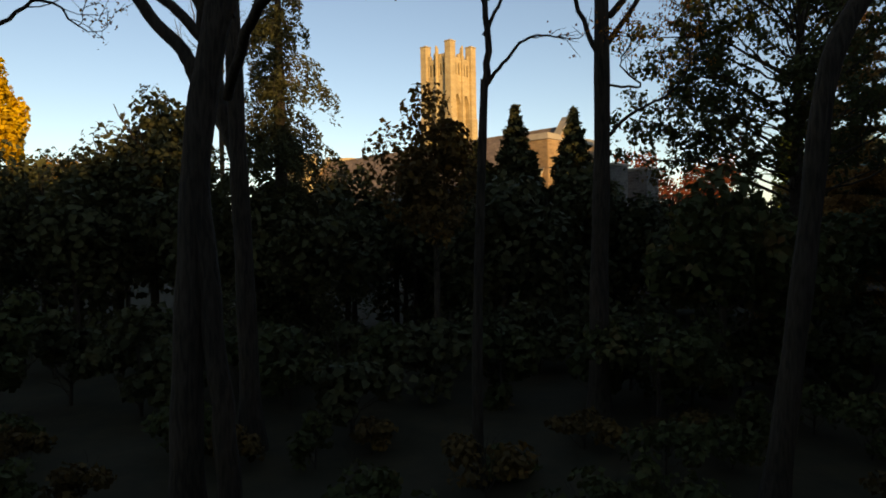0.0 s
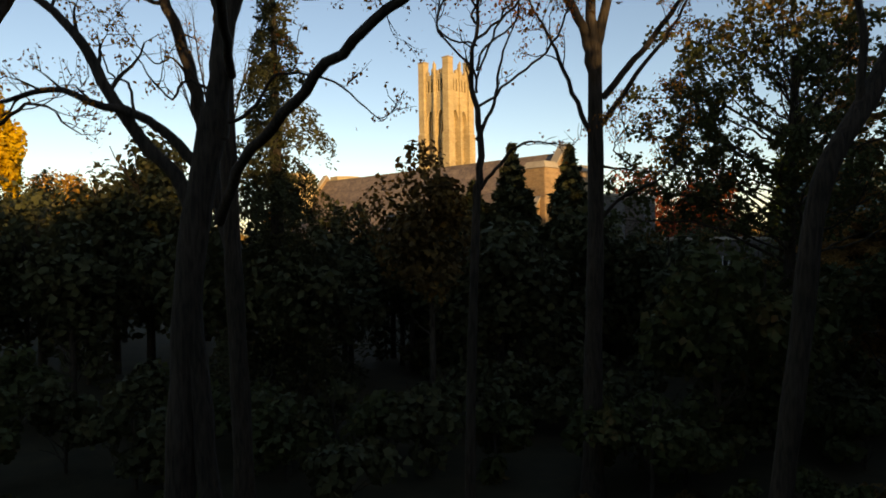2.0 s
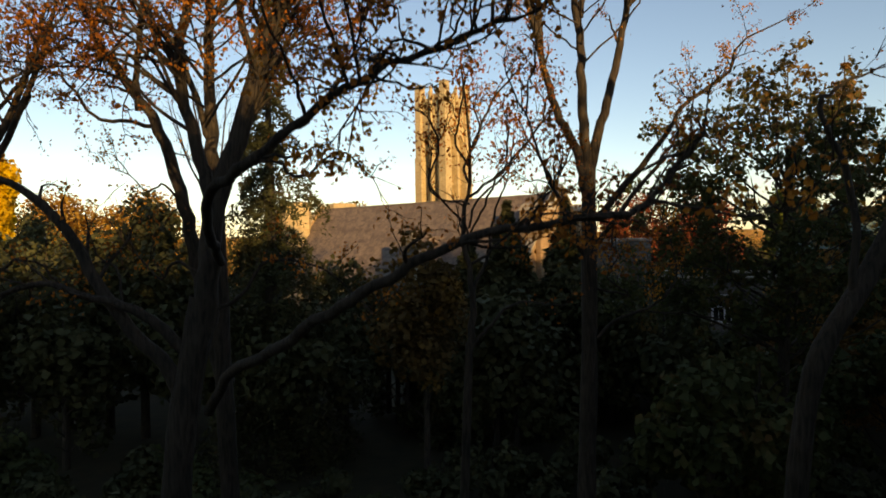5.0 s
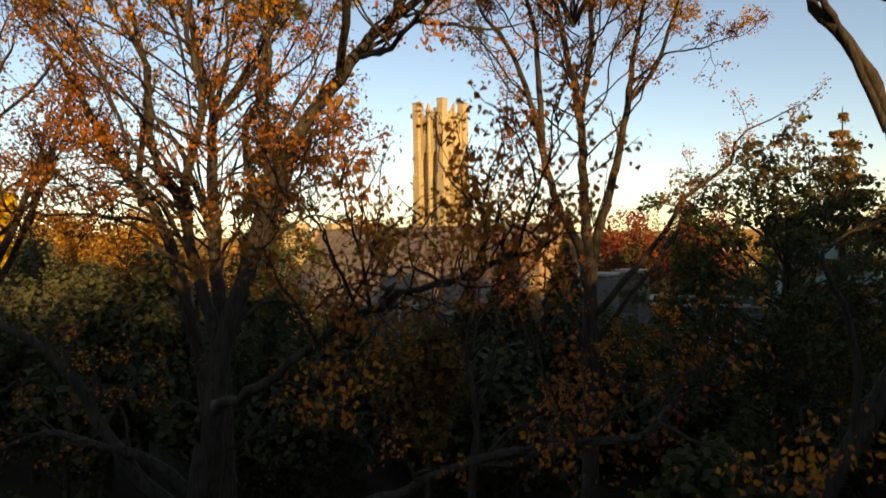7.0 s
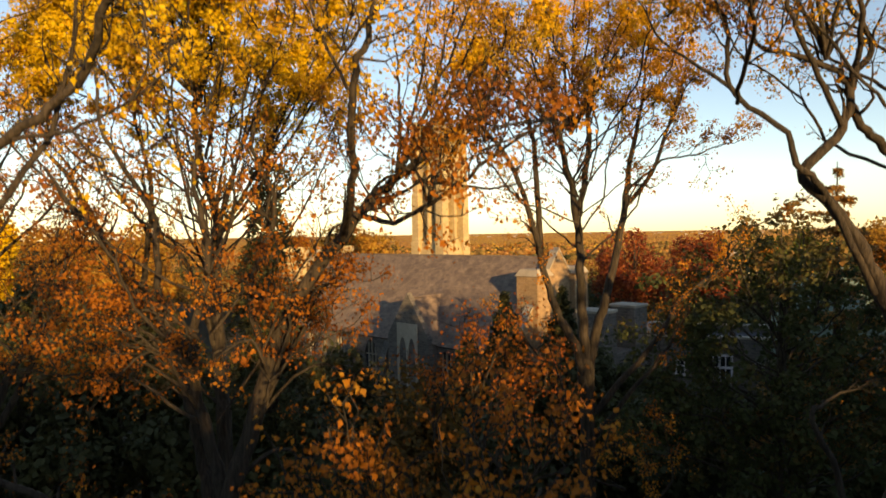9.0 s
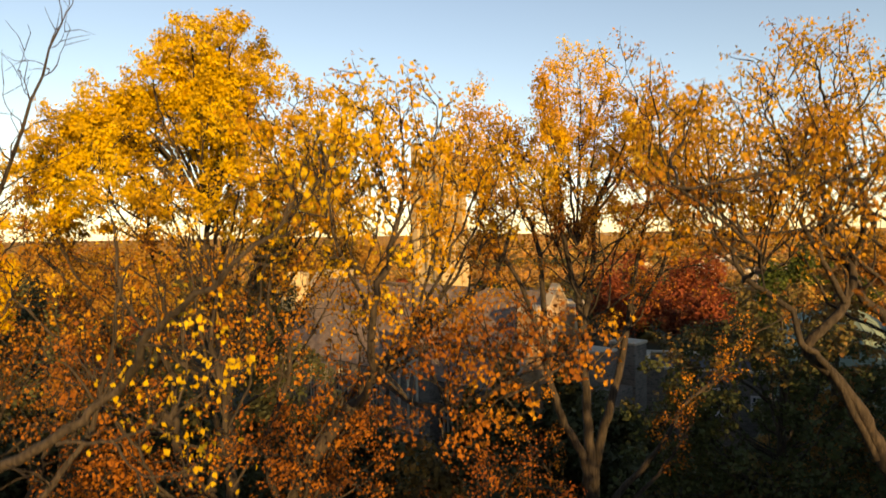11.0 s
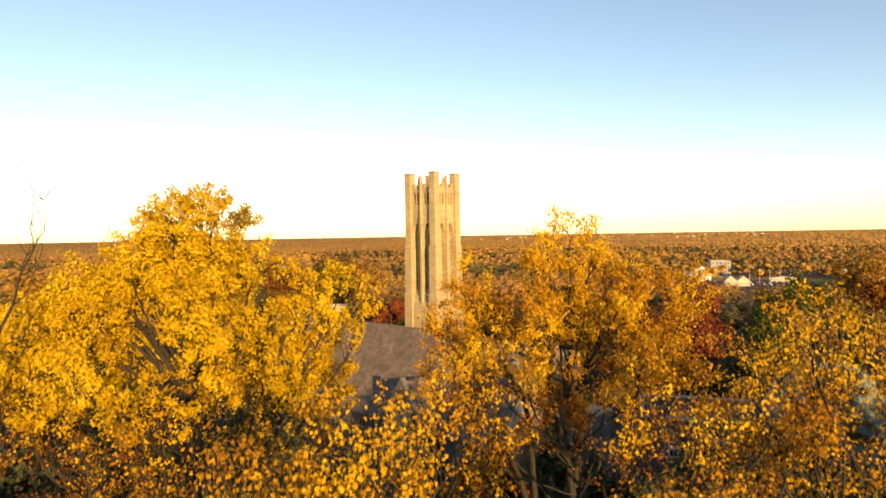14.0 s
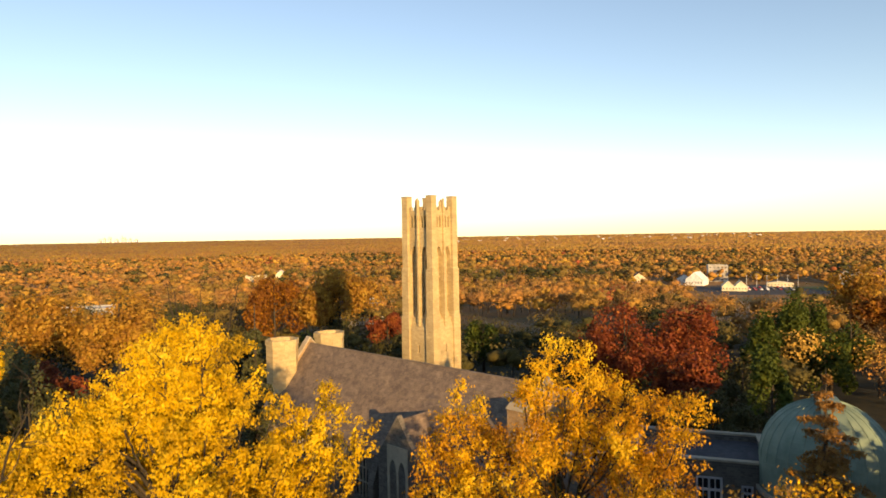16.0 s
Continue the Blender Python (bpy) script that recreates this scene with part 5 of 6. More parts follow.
def build_campus_trees():
    """Trees round the hall and beyond it that stand out one by one."""
    def tree(name, label, x, y, h, rx, leaf, seed, n=5200, size=0.55, clear=0.12, lumps=16):
        round_tree(name, label, "tree", (x, y, ground_height(x, y)), h, rx, leaf, seed, n, size, 0.35, clear, lumps)
    tree("red_oak", "red oak with deep red autumn leaves", 37.5, 117.5, 22.5, 8.0, LEAF_RED, 301, 6000, 0.45, 0.12, 20)
    tree("red_oak", "red oak with rust-red leaves in evening sun", 51.0, 122.0, 22.0, 7.6, LEAF_RED, 302, 6000, 0.45, 0.12, 20)
    tree("red_oak", "smaller red oak, orange at its edge", 45.0, 106.0, 14.5, 6.0, LEAF_RED, 303, 4600)
    tree("ochre_tree", "broad ochre tree lit by low sun", -62.0, 131.0, 27.0, 9.5, LEAF_OCHRE, 304, 8000)
    tree("ochre_tree", "broad ochre tree lit by low sun", -79.0, 136.0, 27.5, 9.0, LEAF_OCHRE, 305, 8000)
    tree("ochre_tree", "wide ochre tree beyond the hall", -27.0, 203.0, 30.0, 13.5, LEAF_OCHRE, 306, 9000, 0.75)
    tree("ochre_tree", "brown-ochre tree beyond the hall", -46.0, 196.0, 26.0, 9.0, LEAF_BROWN, 307, 6000, 0.7)
    tree("olive_coloured_tree", "round olive-yellow tree behind the tower", 15.0, 160.0, 15.0, 5.0, LEAF_GREEN, 308, 4200)
    tree("olive_coloured_tree", "olive-ochre tree beside the hall's turrets", -20.5, 120.0, 18.5, 5.0, LEAF_GREEN, 309, 4200)
    tree("red_maple", "crimson maple behind the lawn", -11.0, 190.0, 13.5, 6.0, LEAF_RED, 310, 4200)
    tree("red_maple", "dark crimson maple in shade", -64.0, 111.0, 15.5, 5.5, LEAF_RED, 311, 4200)
    tree("red_maple", "dark crimson maple in shade", -50.0, 104.0, 12.5, 5.0, LEAF_RED, 312, 4200)
    tree("ochre_tree", "large olive and ochre tree", 138.0, 196.0, 27.0, 11.0, LEAF_OCHRE, 313, 7000, 0.75)
    tree("ochre_tree", "large brown tree beyond the lawn", 125.0, 172.0, 20.0, 8.0, LEAF_BROWN, 314, 6000, 0.7)
    for i, (x, y, h, r) in enumerate(((78, 133, 22.0, 4.6), (86, 139, 21.0, 4.4), (71, 131, 18.0, 4.2), (94, 137, 17.0, 4.2), (83, 127, 15.0, 4.6))):
        tree("evergreen_oak", "upright green tree catching the sun", x, y, h, r, LEAF_GREEN, 320 + i, 4600, 0.5, 0.02, 20)
    b = (-21.5, 62.0, 0.0)
    limbs = auto_limbs(np.random.default_rng(9), (0, 0, 20.0), 11, 4.6, 11.5, 0.14)
    broadleaf("bare_tree", "leafless pale-barked tree with spreading twigs", "tree", b, ([(0, 0, -0.3), (0.1, 0, 8.0), (0, 0.1, 21.0)], 0.32, 0.2),
              limbs, None, BARK, 330, branch_len=2.0, branches_per_m=0.9, twigs_per_m=1.2)


build_campus_trees()


# ---------- undergrowth in the shade ----------
def build_undergrowth():
    rng = np.random.default_rng(41)
    for i in range(34):
        x = -40 + 80 * (i + rng.uniform(0.1, 0.9)) / 34
        y = rng.uniform(36, 56) if not -18 < x < 20 else rng.uniform(38, 50)
        h = rng.uniform(9.5, 12.6) if -20 < x < 24 else rng.uniform(8.5, 11.5)
        if abs(x - 0.452 * y) < 2.6:
            h *= 0.4
        round_tree("evergreen_tree", "dark evergreen tree in deep shade", "tree", (x, y, 0), h, rng.uniform(3.0, 4.4), LEAF_DARK, 100 + i, 2000, 0.42, 0.18, 0.04, 14, group="shaded evergreens")
    for i in range(40):
        x = -26 + 52 * (i + rng.uniform(0.1, 0.9)) / 40
        y = rng.uniform(22, 34)
        h = rng.uniform(2.5, 5.0)
        round_tree("shrub", "dark shrub in the undergrowth", "shrub", (x, y, 0), h, rng.uniform(1.4, 2.4), LEAF_DARK if i % 3 else LEAF_OAK, 200 + i, 900, 0.3, 0.06, 0.02, 10, group="undergrowth shrubs")
    for i in range(30):
        x = -17 + 34 * (i + rng.uniform(0.1, 0.9)) / 30
        y = rng.uniform(12.5, 21.5)
        round_tree("shrub", "low brown and green shrub among leaf litter", "shrub", (x, y, 0), rng.uniform(0.9, 2.2), rng.uniform(0.8, 1.5), LEAF_OAK if i % 3 else LEAF_DULL, 400 + i, 500, 0.17, 0.03, 0.02, 9, group="undergrowth shrubs")


build_undergrowth()


# ---------- woods ----------
def wood_material(name, mass):
    m, nt, b = material(name, 0.9)
    b.inputs["Specular IOR Level"].default_value = 0.1
    at_ = nt.nodes.new("ShaderNodeAttribute")
    at_.attribute_name = "tint"
    geo = nt.nodes.new("ShaderNodeNewGeometry")
    c = ramp(nt, at_.outputs["Fac"], [(0.0, (0.035, 0.042, 0.02)), (0.14, (0.09, 0.08, 0.03)), (0.3, (0.25, 0.165, 0.05)), (0.45, (0.30, 0.16, 0.065)), (0.62, (0.39, 0.195, 0.06)), (0.8, (0.46, 0.28, 0.06)), (0.93, (0.22, 0.12, 0.045)), (1.0, (0.30, 0.085, 0.045))])
    v = ramp(nt, geo.outputs["Random Per Island"], [(0.0, (0.66, 0.66, 0.66)), (1.0, (1.02, 1.02, 1.0))])
    c = mixed(nt, c, v, 1.0, "MULTIPLY")
    if mass:
        # leaf clumps as mottling and relief, finer and coarser
        co = nt.nodes.new("ShaderNodeTexCoord")
        n1 = node(nt, "TexNoise", Scale=0.7, Detail=8.0, Roughness=0.8)
        n2 = node(nt, "TexNoise", Scale=0.22, Detail=4.0, Roughness=0.6)
        nt.links.new(co.outputs["Object"], n1.inputs[0])
        nt.links.new(co.outputs["Object"], n2.inputs[0])
        c = mixed(nt, c, ramp(nt, n1.outputs[0], [(0.36, (0.74, 0.72, 0.68)), (0.62, (1.22, 1.2, 1.1))]), 1.0, "MULTIPLY")
        c = mixed(nt, c, ramp(nt, n2.outputs[0], [(0.36, (0.82, 0.85, 0.83)), (0.62, (1.12, 1.1, 1.05))]), 1.0, "MULTIPLY")
        relief(nt, b, n1.outputs[0], 0.7, 0.9)
    nt.links.new(c, b.inputs["Base Color"])
    return m


WOODS = wood_material("autumn_leaf_clumps", False)
MASS = wood_material("autumn_crowns", True)


def ball(level):
    bm = bmesh.new()
    bmesh.ops.create_icosphere(bm, subdivisions=level, radius=1.0)
    bm.verts.ensure_lookup_table()
    v = np.array([q.co[:] for q in bm.verts])
    f = np.array([[q.index for q in p.verts] for p in bm.faces])
    bm.free()
    return v, f


BALLS = {1: ball(1), 2: ball(2)}


def lobes(rng, rx, rz, zc, lumps, level, rough=0.24):
    """The inner mass of a crown: uneven lobes heaped on one another."""
    v0, f0 = BALLS[level]
    vs, fs, n = [], [], 0
    for k in range(lumps):
        d = rng.normal(size=3)
        d[2] = abs(d[2]) * 0.9 - 0.25
        d /= np.linalg.norm(d)
        c = d * np.array([rx, rx, rz]) * rng.uniform(0.35, 0.72)
        r = rng.uniform(0.24, 0.44)
        a = rng.uniform(0, 6.28)
        rot = np.array([[math.cos(a), -math.sin(a), 0], [math.sin(a), math.cos(a), 0], [0, 0, 1]])
        q = (v0 @ rot.T) * (1 + rng.normal(size=(len(v0), 1)) * rough * 0.5) * np.array([rx, rx, rz * 0.85]) * r + c + np.array([0, 0, zc])
        vs.append(q)
        fs.append(f0 + n)
        n += len(v0)
    return np.concatenate(vs), np.concatenate(fs)


def wood_mesh(name, trees, label, seed, solid=True):
    """Many crowns in one mesh: each (x, y, z, height, radius, clumps, lobes, level, tint)."""
    rng = np.random.default_rng(seed)
    vs, tints, trunks = [], [], Wood()
    lv, lf, lt, ln = [], [], [], 0
    for x, y, z, h, rx, n, lumps, level, tint in trees:
        rz = min(max(h * 0.42, rx * 0.66), h * 0.85)
        here = np.array([x, y, z])
        if n:
            p, s_, nr = clump_crown(rng, rx, rz, h - rz, n, 0.5 if n > 300 else 0.85 if n > 100 else 1.3, 11, -0.5, 0.6)
            nr = nr + (p - np.array([0, 0, h - rz * 1.3])) / rx * 1.5
            vs.append(cards(p + here, s_, nr, rng, 1.15))
            tints.append(np.full(n * 4, tint))
        if solid and lumps:
            k = 0.62 if n > 300 else 0.8 if n > 100 else 1.0
            v, f = lobes(rng, rx * k, rz * k, h - rz, lumps, level)
            lv.append(v + here)
            lf.append(f + ln)
            lt.append(np.full(len(v), tint))
            ln += len(v)
        if math.hypot(x, y) < 620:
            trunks.tube([(x, y, z - 0.5), (x, y, z + h * 0.75)], [0.12 + h * 0.012, 0.05], 3)
    ob = leaf_mesh(name, np.concatenate(vs), WOODS, None, label, "stuff")
    tagged(ob, category="woods")
    att = ob.data.attributes.new("tint", "FLOAT", "POINT")
    att.data.foreach_set("value", np.concatenate(tints).astype(np.float32))
    if lv:
        m = mesh_object("crown_mass", np.concatenate(lv), [tuple(int(i) for i in q) for q in np.concatenate(lf)], MASS, ob, smooth=True)
        att = m.data.attributes.new("tint", "FLOAT", "POINT")
        att.data.foreach_set("value", np.concatenate(lt).astype(np.float32))
        tagged(m, kind="stuff")
    tagged(trunks.done("far_trunk", DARKBARK, ob), kind="stuff")
    return ob


def far_clear(x, y):
    """Ground kept free of trees: hall, tower, observatory, lawn and the town square."""
    if math.hypot(x - 4, y - 118) < 14 or math.hypot(x - 43, y - 70) < 22:
        return True
    px, py = (HALL.inverted() @ Vector((x, y, 0))).xy
    if -14 < px < 62 and -16 < py < 16:
        return True
    if 0.42 < x / max(y, 1.0) < 0.60 and 290 < math.hypot(x, y) < 625:
        return True
    if 0.66 < x / max(y, 1.0) < 0.75 and 380 < math.hypot(x, y) < 690:
        return True
    if 0.36 < x / max(y, 1.0) < 0.66 and 400 < math.hypot(x, y) < 690:
        return math.hypot(x - 292, y - 555) < 105 or noise.noise((x * 0.02, y * 0.02, 9)) > -0.15
    return False


def far_canopy():
    """The unbroken treetops beyond the nearer woods: one sheet of small uneven crowns up to the horizon."""
    rng = np.random.default_rng(76)
    radii, d = [], 1440.0
    while d < 4850:
        radii.append(d)
        d += 9.0 + (d - 1440) / 110
    n = 760
    ang = np.linspace(-0.84, 0.84, n)
    rows, tint = [], []
    for d in radii:
        a = ang + rng.uniform(-0.4, 0.4, n) * 1.68 / n
        dd = d + rng.uniform(-3.0, 3.0, n)
        x, y = dd * np.sin(a), dd * np.cos(a)
        g = np.array([ground_height(p, q) for p, q in zip(x, y)])
        rows.append(np.stack([x, y, g + rng.uniform(8.5, 15.0, n) + 0.8 * (rng.random(n) < 0.04)], 1))
        big = np.array([noise.noise((p * 0.004, q * 0.004, 3)) for p, q in zip(x, y)])
        # mean tint lifted towards light ochre to stand in for haze
        tint.append(np.clip(0.68 + 0.35 * big + rng.normal(size=n) * 0.15, 0.25, 0.88))
    faces = [(k * n + i, k * n + i + 1, (k + 1) * n + i + 1, (k + 1) * n + i) for k in range(len(radii) - 1) for i in range(n - 1)]
    ob = mesh_object("far_canopy", np.concatenate(rows), faces, MASS)
    tagged(ob, "treetops of brown and ochre woods reaching the horizon", "woods", kind="stuff")
    att = ob.data.attributes.new("tint", "FLOAT", "POINT")
    att.data.foreach_set("value", np.concatenate(tint).astype(np.float32))


def build_woods():
    rng = np.random.default_rng(77)
    far_canopy()
    trees = []
    d = 138.0
    while d < 1500:
        s = 13.5 if d < 620 else 15.5
        n = int(1.62 * d / s)
        for i in range(n):
            a = -0.81 + 1.62 * (i + rng.uniform(0, 1)) / n
            dd = d + rng.uniform(-0.5, 0.5) * s
            x, y = dd * math.sin(a), dd * math.cos(a)
            open_lawn = -0.32 < a < 0.52 and dd < 225
            if far_clear(x, y) or (not open_lawn and dd < 330 and noise.noise((x * 0.013, y * 0.013, 5)) > 0.2) or rng.random() < 0.05:
                continue
            h = rng.uniform(9, 20)
            rx = s * rng.uniform(0.45, 0.78)
            cnt, lumps, level = (900, 0, 1) if dd < 205 and not open_lawn else (440, 5, 1) if dd < 330 else (120, 4, 1) if dd < 620 else (24, 2, 1) if dd < 950 else (10, 2, 1)
            t = 0.42 + 0.6 * noise.noise((x * 0.005, y * 0.005, 3)) + rng.normal() * 0.18
            # low tints darken the lawn's crowns in place of shade there
            if open_lawn:
                t, h, rx, lumps = rng.uniform(0.0, 0.2), h * 0.7, s * rng.uniform(0.62, 0.85), 7
            trees.append((x, y, ground_height(x, y), h, rx, cnt, lumps, level, min(0.9 if dd < 330 else 1.0, max(0.0, t))))
        d += s * 0.82
    wood_mesh("far_woods", trees, "autumn woods of orange, brown and green crowns beyond the hall", 78)
    # unseen woods round the camera, placed so their shade lies over the near ground
    trees, rng = [], np.random.default_rng(81)
    for i in range(200):
        x, y = -55 + 135 * (i + rng.random()) / 200, rng.uniform(-48, -22)
        trees.append((x, y, 0, rng.uniform(28.0, 30.6), rng.uniform(4.0, 5.6), 220, 7, 1, rng.uniform(0.3, 0.9)))
    for i in range(70):
        x, y = -50 + 125 * (i + rng.random()) / 70, rng.uniform(-27, -20)
        trees.append((x, y, 0, rng.uniform(28.0, 29.6), rng.uniform(4.0, 5.0), 220, 7, 1, rng.uniform(0.3, 0.9)))
    for i in range(110):
        x, y = -55 + 135 * (i + rng.random()) / 110, rng.uniform(-44, -14)
        trees.append((x, y, 0, rng.uniform(10, 17), rng.uniform(3.6, 5.0), 220, 7, 1, rng.uniform(0.1, 0.7)))
    for i in range(40):
        x, y = -8 + 34 * (i + rng.random()) / 40, rng.uniform(-46, -24)
        trees.append((x, y, 0, rng.uniform(28.0, 29.5) if x < 17 else 25.0, rng.uniform(4.0, 5.2), 200, 8, 1, rng.uniform(0.3, 0.8)))
    for i in range(34):
        x, y = rng.uniform(20, 60), rng.uniform(-14, 34)
        if x > 0.74 * y + 8:
            trees.append((x, y, 0, rng.uniform(9, 15), rng.uniform(3.6, 5.0), 220, 7, 1, rng.uniform(0.1, 0.7)))
    for i in range(46):
        x, y = rng.uniform(20, 66), rng.uniform(-16, 34)
        if x < 0.74 * y + 8:
            continue
        trees.append((x, y, 0, rng.uniform(24, 31) * (0.9 if x < 32 else 1.0), rng.uniform(3.4, 5.0), 220, 7, 1, rng.uniform(0.3, 0.9)))
    # unseen trees set to shade the hall and the tower's foot
    for x, y, h in ((25, 6, 28), (28, 12, 28), (31, 6, 26), (27, 1, 28.5), (34, 13, 22), (37, 7, 22), (31, 17, 21), (26, 14, 24), (34, 21, 22), (38, 24, 32), (42, 25, 33.5), (46, 24, 32.5), (50, 27, 33), (40, 19, 24.0), (55, 25, 31), (31, 16, 21)):
        trees.append((x, y, 0, h, 4.2, 260, 9, 1, 0.6))
    # unseen trees added to shade the ground by the red oaks
    for i in range(26):
        trees.append((rng.uniform(58, 84), rng.uniform(36, 58), 0, rng.uniform(21, 25), rng.uniform(4.0, 5.4), 200, 7, 1, rng.uniform(0.2, 0.8)))
    # unseen trees added to shade the dark trees at the left
    for x, y in ((-36, 30), (-41, 37), (-46, 43), (-34, 23), (-30, 19), (-42, 29), (-48, 36), (-52, 46), (-37, 20), (-54, 40)):
        trees.append((x, y, 0, rng.uniform(29, 32), 4.2, 220, 9, 1, 0.5))
    wood_mesh("shade_woods", trees, "unseen brown and ochre woods placed to cast shade", 79)


build_woods()


# ---------- town and distance ----------
BRICKRED = plain_material("brick_wall", (0.22, 0.10, 0.07), (0.30, 0.15, 0.10), 2.0, 0.9)
CREAM = plain_material("cream_wall", (0.55, 0.50, 0.36), (0.68, 0.62, 0.45), 1.5, 0.85)
GREYWALL = plain_material("grey_concrete", (0.32, 0.31, 0.29), (0.42, 0.41, 0.38), 1.5, 0.9)
ROOFDARK = plain_material("dark_shingle", (0.06, 0.055, 0.055), (0.11, 0.10, 0.10), 2.0, 0.9)
PALEROOF = plain_material("pale_membrane_roof", (0.5, 0.5, 0.5), (0.65, 0.65, 0.65), 1.0, 0.8)


def far_house(name, label, x, y, turn, w, d, h, wall, roof, gables=1, floors=2, cols=5, pitch=0.7, sink=3.0):
    """A house with its storeys of windows; gables=0 gives a flat roof with a parapet."""
    z = ground_height(x, y)
    o = empty(name, Matrix.Translation((x, y, z)) @ Matrix.Rotation(radians(turn), 4, "Z"), label, "building")
    bm = bmesh.new()
    box(bm, -w / 2, w / 2, -d / 2, d / 2, -sink, h)
    if gables:
        gw = w / gables
        for g in range(gables):
            c = -w / 2 + gw * (g + 0.5)
            prism(bm, [(c - gw / 2, -d / 2, h), (c + gw / 2, -d / 2, h), (c, -d / 2, h + gw / 2 * pitch)], [(c - gw / 2, d / 2, h), (c + gw / 2, d / 2, h), (c, d / 2, h + gw / 2 * pitch)])
    part("wall", bm, wall, o)
    if gables:
        for g in range(gables):
            c = -w / 2 + gw * (g + 0.5)
            for s_ in (-1, 1):
                bm = bmesh.new()
                a, b = Vector((c + s_ * (gw / 2 + 0.3 * (gables == 1)), 0, h - 0.1)), Vector((c, 0, h + gw / 2 * pitch + 0.12))
                prism(bm, [(a.x, -d / 2 - 0.3, a.z), (b.x, -d / 2 - 0.3, b.z), (b.x, -d / 2 - 0.3, b.z + 0.3), (a.x, -d / 2 - 0.3, a.z + 0.3)],
                      [(a.x, d / 2 + 0.3, a.z), (b.x, d / 2 + 0.3, b.z), (b.x, d / 2 + 0.3, b.z + 0.3), (a.x, d / 2 + 0.3, a.z + 0.3)])
                part("roof", bm, roof, o)
    else:
        bm = bmesh.new()
        for args in ((-w / 2 - 0.2, w / 2 + 0.2, -d / 2 - 0.2, -d / 2 + 0.4), (-w / 2 - 0.2, w / 2 + 0.2, d / 2 - 0.4, d / 2 + 0.2), (-w / 2 - 0.2, -w / 2 + 0.4, -d / 2 + 0.4, d / 2 - 0.4), (w / 2 - 0.4, w / 2 + 0.2, -d / 2 + 0.4, d / 2 - 0.4)):
            box(bm, *args, h, h + 0.7)
        part("parapet", bm, wall, o)
        bm = bmesh.new()
        box(bm, -w / 2 + 0.4, w / 2 - 0.4, -d / 2 + 0.4, d / 2 - 0.4, h, h + 0.1)
        part("roof", bm, roof, o)
    fh = h / floors
    for f in range(floors):
        for k in range(cols):
            c = -w / 2 + w * (k + 0.5) / cols
            bm = bmesh.new()
            box(bm, c - w / cols * 0.15, c + w / cols * 0.15, -d / 2 - 0.06, -d / 2 + 0.02, fh * (f + 0.4), fh * (f + 0.7))
            part("window", bm, GLASS, o)
    return o


def parked_car(x, y, turn, paint):
    z = ground_height(x, y) + 0.06
    o = empty("parked_car", Matrix.Translation((x, y, z)) @ Matrix.Rotation(radians(turn), 4, "Z"), "car parked on the asphalt lot", "car", "parked cars")
    bm = bmesh.new()
    box(bm, -2.2, 2.2, -0.9, 0.9, 0.3, 0.85, 0.12)
    prism(bm, [(-1.5, -0.8, 0.85), (1.1, -0.8, 0.85), (1.1, 0.8, 0.85), (-1.5, 0.8, 0.85)], [(-1.1, -0.65, 1.42), (0.5, -0.65, 1.42), (0.5, 0.65, 1.42), (-1.1, 0.65, 1.42)])
    part("body", bm, paint, o)
    for wx in (-1.4, 1.4):
        for wy in (-0.85, 0.85):
            bm = bmesh.new()
            bmesh.ops.create_cone(bm, cap_ends=True, segments=10, radius1=0.33, radius2=0.33, depth=0.2, matrix=Matrix.Translation((wx, wy, 0.33)) @ Matrix.Rotation(math.pi / 2, 4, "X"))
            part("wheel", bm, LOUVRE, o)


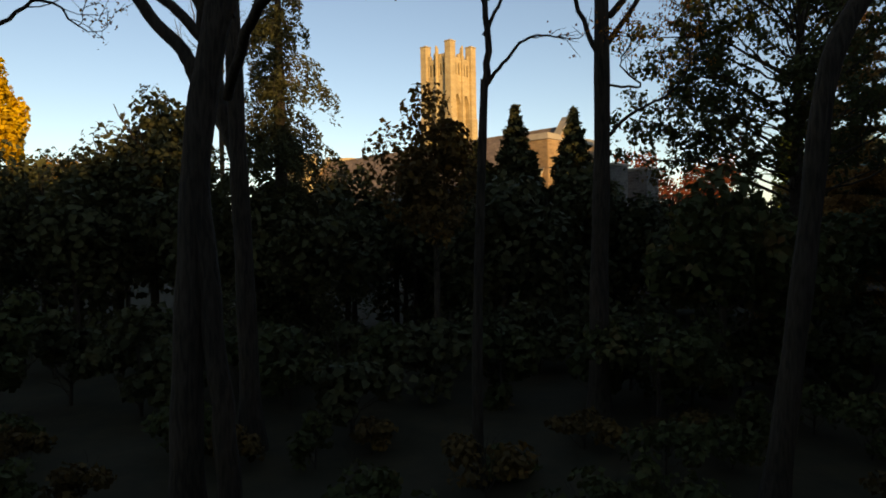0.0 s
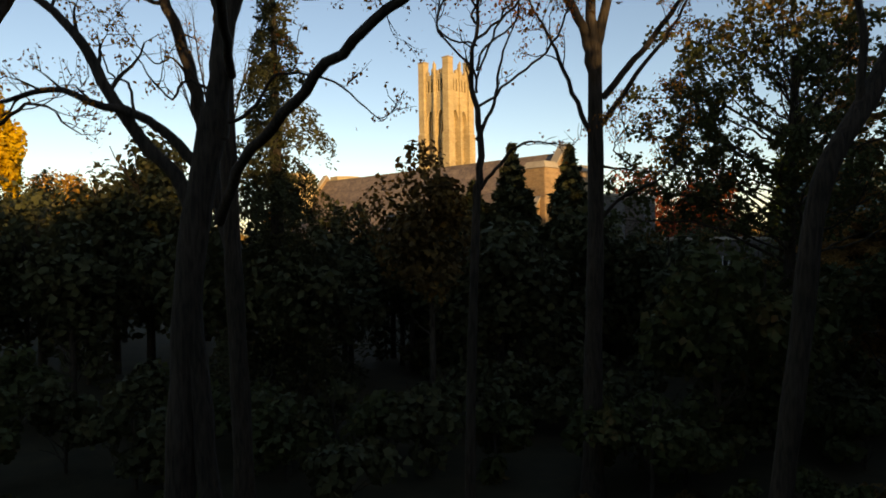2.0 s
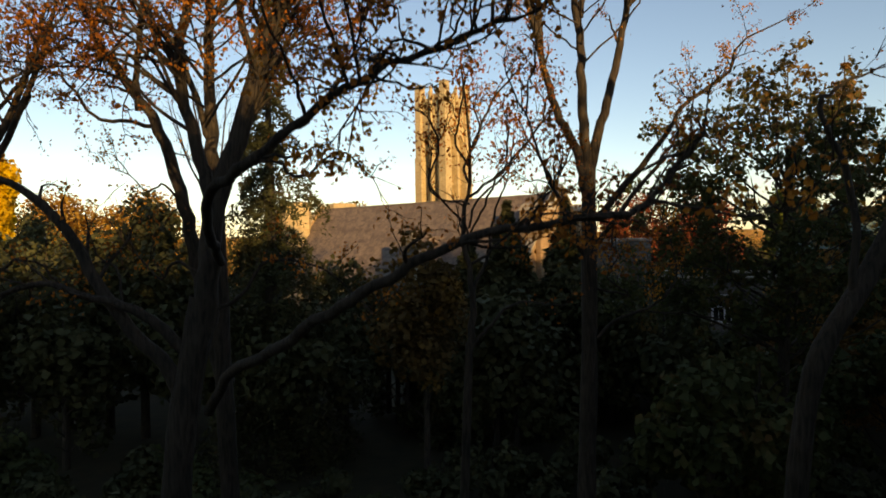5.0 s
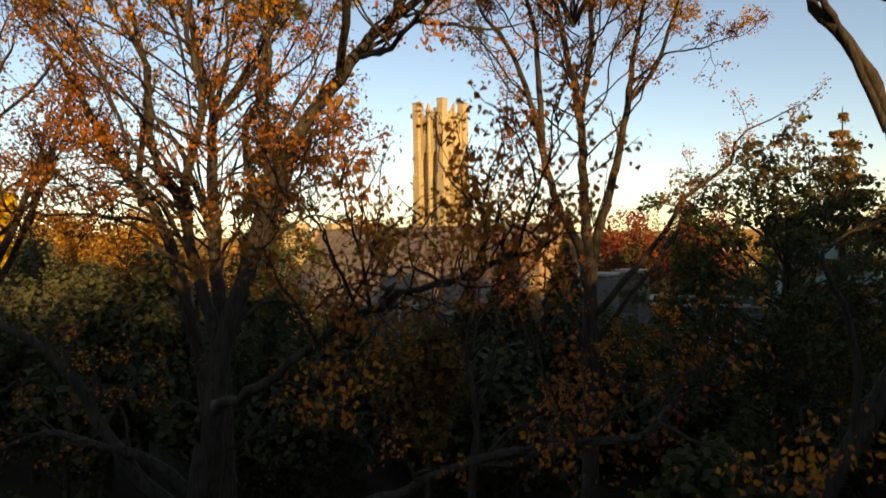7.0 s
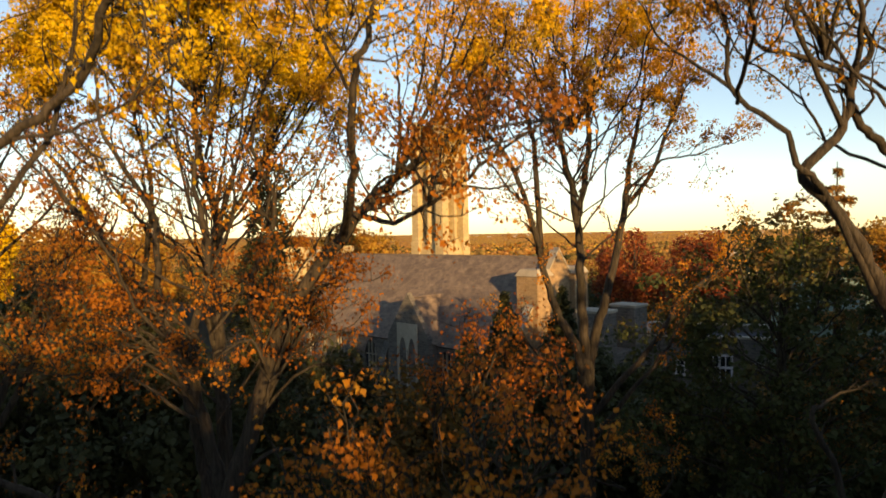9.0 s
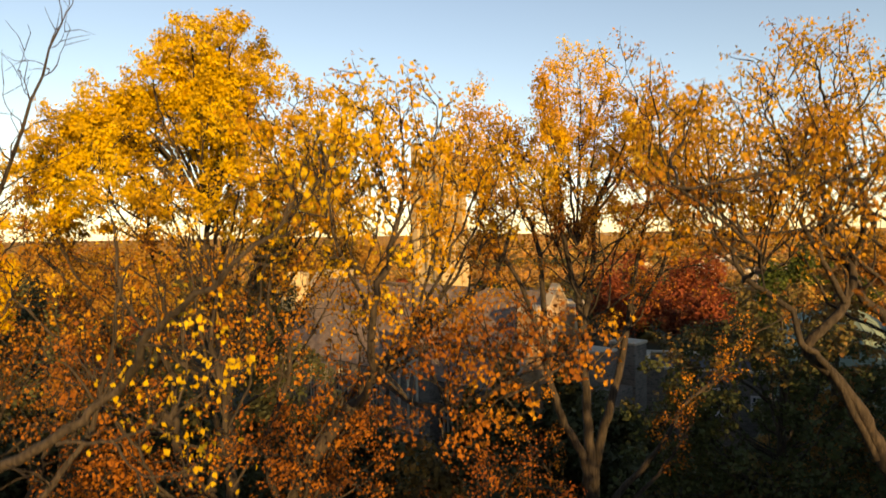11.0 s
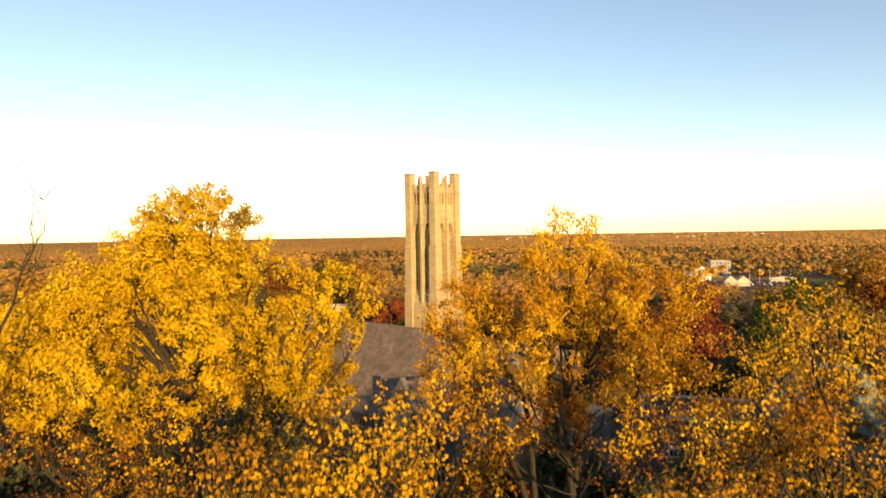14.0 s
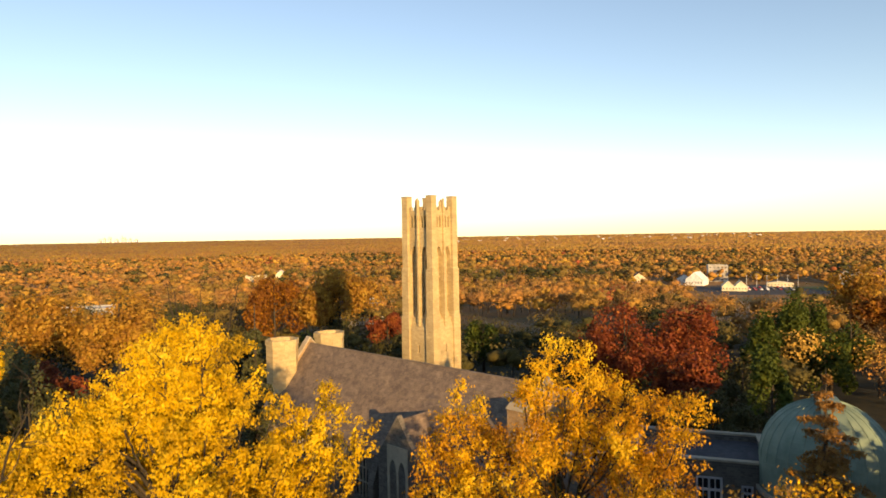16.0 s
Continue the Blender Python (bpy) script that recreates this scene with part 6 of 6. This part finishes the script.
def build_town():
    far_house("white_church_hall", "white gabled hall in the town", 266, 612, -38, 16, 22, 5.5, WHITEPAINT, WHITEPAINT, 1, 1, 6, 0.9)
    far_house("white_house", "white house with a small gable", 257, 622, -20, 12, 10, 6, WHITEPAINT, ROOFDARK, 1, 2, 3)
    far_house("office_block", "grey four-storey office block with rows of windows", 306, 655, -18, 19, 16, 16.5, GREYWALL, ROOFDARK, 0, 4, 5)
    far_house("cream_house", "cream double-gabled building in the sun", 271, 548, -22, 20, 14, 4.2, CREAM, CREAM, 2, 1, 8, 0.9)
    far_house("grey_house", "grey house with two dark gables", 404, 588, -30, 22, 14, 9, GREYWALL, ROOFDARK, 2, 2, 6, 0.8)
    far_house("brick_house", "brick house beside the field", 424, 580, -30, 16, 12, 10, BRICKRED, ROOFDARK, 1, 2, 4, 0.8)
    far_house("long_shed", "low pale shed by the lot", 330, 580, -24, 22, 7, 3.2, CREAM, CREAM, 1, 1, 8, 0.12)
    far_house("pale_house", "pale house among the trees", -186, 705, 12, 22, 14, 11, CREAM, ROOFDARK, 0, 2, 6)
    far_house("pale_house", "pale house among the trees", -162, 720, 12, 12, 12, 12, CREAM, PALEROOF, 1, 2, 3)
    far_house("school_block", "low flat-roofed building among ochre trees", -140, 262, 25, 26, 14, 13.5, GREYWALL, PALEROOF, 0, 2, 7)
    far_house("house", "house among the trees behind the lawn", -30, 300, 10, 20, 12, 10, GREYWALL, ROOFDARK, 2, 2, 5)
    far_house("house", "pale house among the trees", 190, 560, -10, 15, 10, 11, CREAM, ROOFDARK, 1, 2, 4)
    # asphalt lot and playing field, laid on the slope
    for nm, x0, x1, y0, y1, mat_, lab in (("car_park", 240, 345, 505, 600, ASPHALT, "asphalt car park"), ("playing_field", 340, 410, 528, 575, GRASS, "mown green field")):
        verts = [(x, y - 0.12 * (x - 300), ground_height(x, y) + (0.06 if nm == "car_park" else 0.1)) for y in np.linspace(y0, y1, 6) for x in np.linspace(x0, x1, 8)]
        faces = [(r * 8 + c, r * 8 + c + 1, r * 8 + c + 9, r * 8 + c + 8) for r in range(5) for c in range(7)]
        tagged(mesh_object(nm, verts, faces, mat_), lab, "ground", kind="structure")
    rng = np.random.default_rng(90)
    paints = [plain_material("car_paint", c, c, 4.0, 0.3, 0, 0.0) for c in ((0.6, 0.6, 0.6), (0.08, 0.08, 0.09), (0.3, 0.03, 0.03), (0.75, 0.75, 0.74))]
    for r in range(3):
        for k in range(9):
            x = 284 + 5.2 * k + rng.uniform(-0.4, 0.4)
            parked_car(x, 545 + 12 * r - 0.12 * (x - 300), 83 + rng.uniform(-4, 4), paints[int(rng.integers(0, 4))])
    for k in range(6):
        x, y = 296 + 9 * k, 575 - 1.1 * k
        z = ground_height(x, y)
        o = empty("lamp_post", Matrix.Translation((x, y, z)), "tall pale lamp post at the car park", "lamp post", "car park lamps")
        bm = bmesh.new()
        bmesh.ops.create_cone(bm, cap_ends=True, segments=8, radius1=0.22, radius2=0.12, depth=11, matrix=Matrix.Translation((0, 0, 5.5)))
        part("pole", bm, PALEROOF, o)
        bm = bmesh.new()
        box(bm, -0.9, 0.9, -0.2, 0.2, 11, 11.2, 0.04)
        part("lamp_head", bm, PALEROOF, o)
    # pale buildings along the horizon and the towers of a distant city
    verts_bm = bmesh.new()
    for k in range(56):
        a = rng.uniform(0.03, 0.50)
        d = rng.uniform(2700, 3800)
        x, y = d * math.sin(a), d * math.cos(a)
        w, h = rng.uniform(4, 18), rng.uniform(13.4, 15.2)
        box(verts_bm, x - w / 2, x + w / 2, y - 8, y + 8, ground_height(x, y), ground_height(x, y) + h)
    o = part("distant_buildings", verts_bm, PALEROOF)
    tagged(o, "pale buildings scattered along the far horizon", "buildings", kind="stuff")
    for k, (dx, h, w) in enumerate(((-90, 38, 26), (-62, 48, 20), (-30, 54, 24), (10, 36, 30), (45, 58, 18), (62, 50, 18), (92, 40, 24), (130, 34, 30))):
        x, y = -2110 + dx * 0.9, 4380 + dx * 0.45
        bm = bmesh.new()
        h, w = 0.75 * h + 6, 0.75 * w
        box(bm, -w / 2, w / 2, -w / 2, w / 2, -10, h)
        box(bm, -w / 4, w / 4, -w / 4, w / 4, h, h + 5)
        # pale material in place of the haze over the far city
        t = part("city_tower", bm, PALEROOF)
        t.location = (x, y, ground_height(x, y))
        tagged(t, "tower of a distant city on the horizon", "building", "city skyline")


build_town()
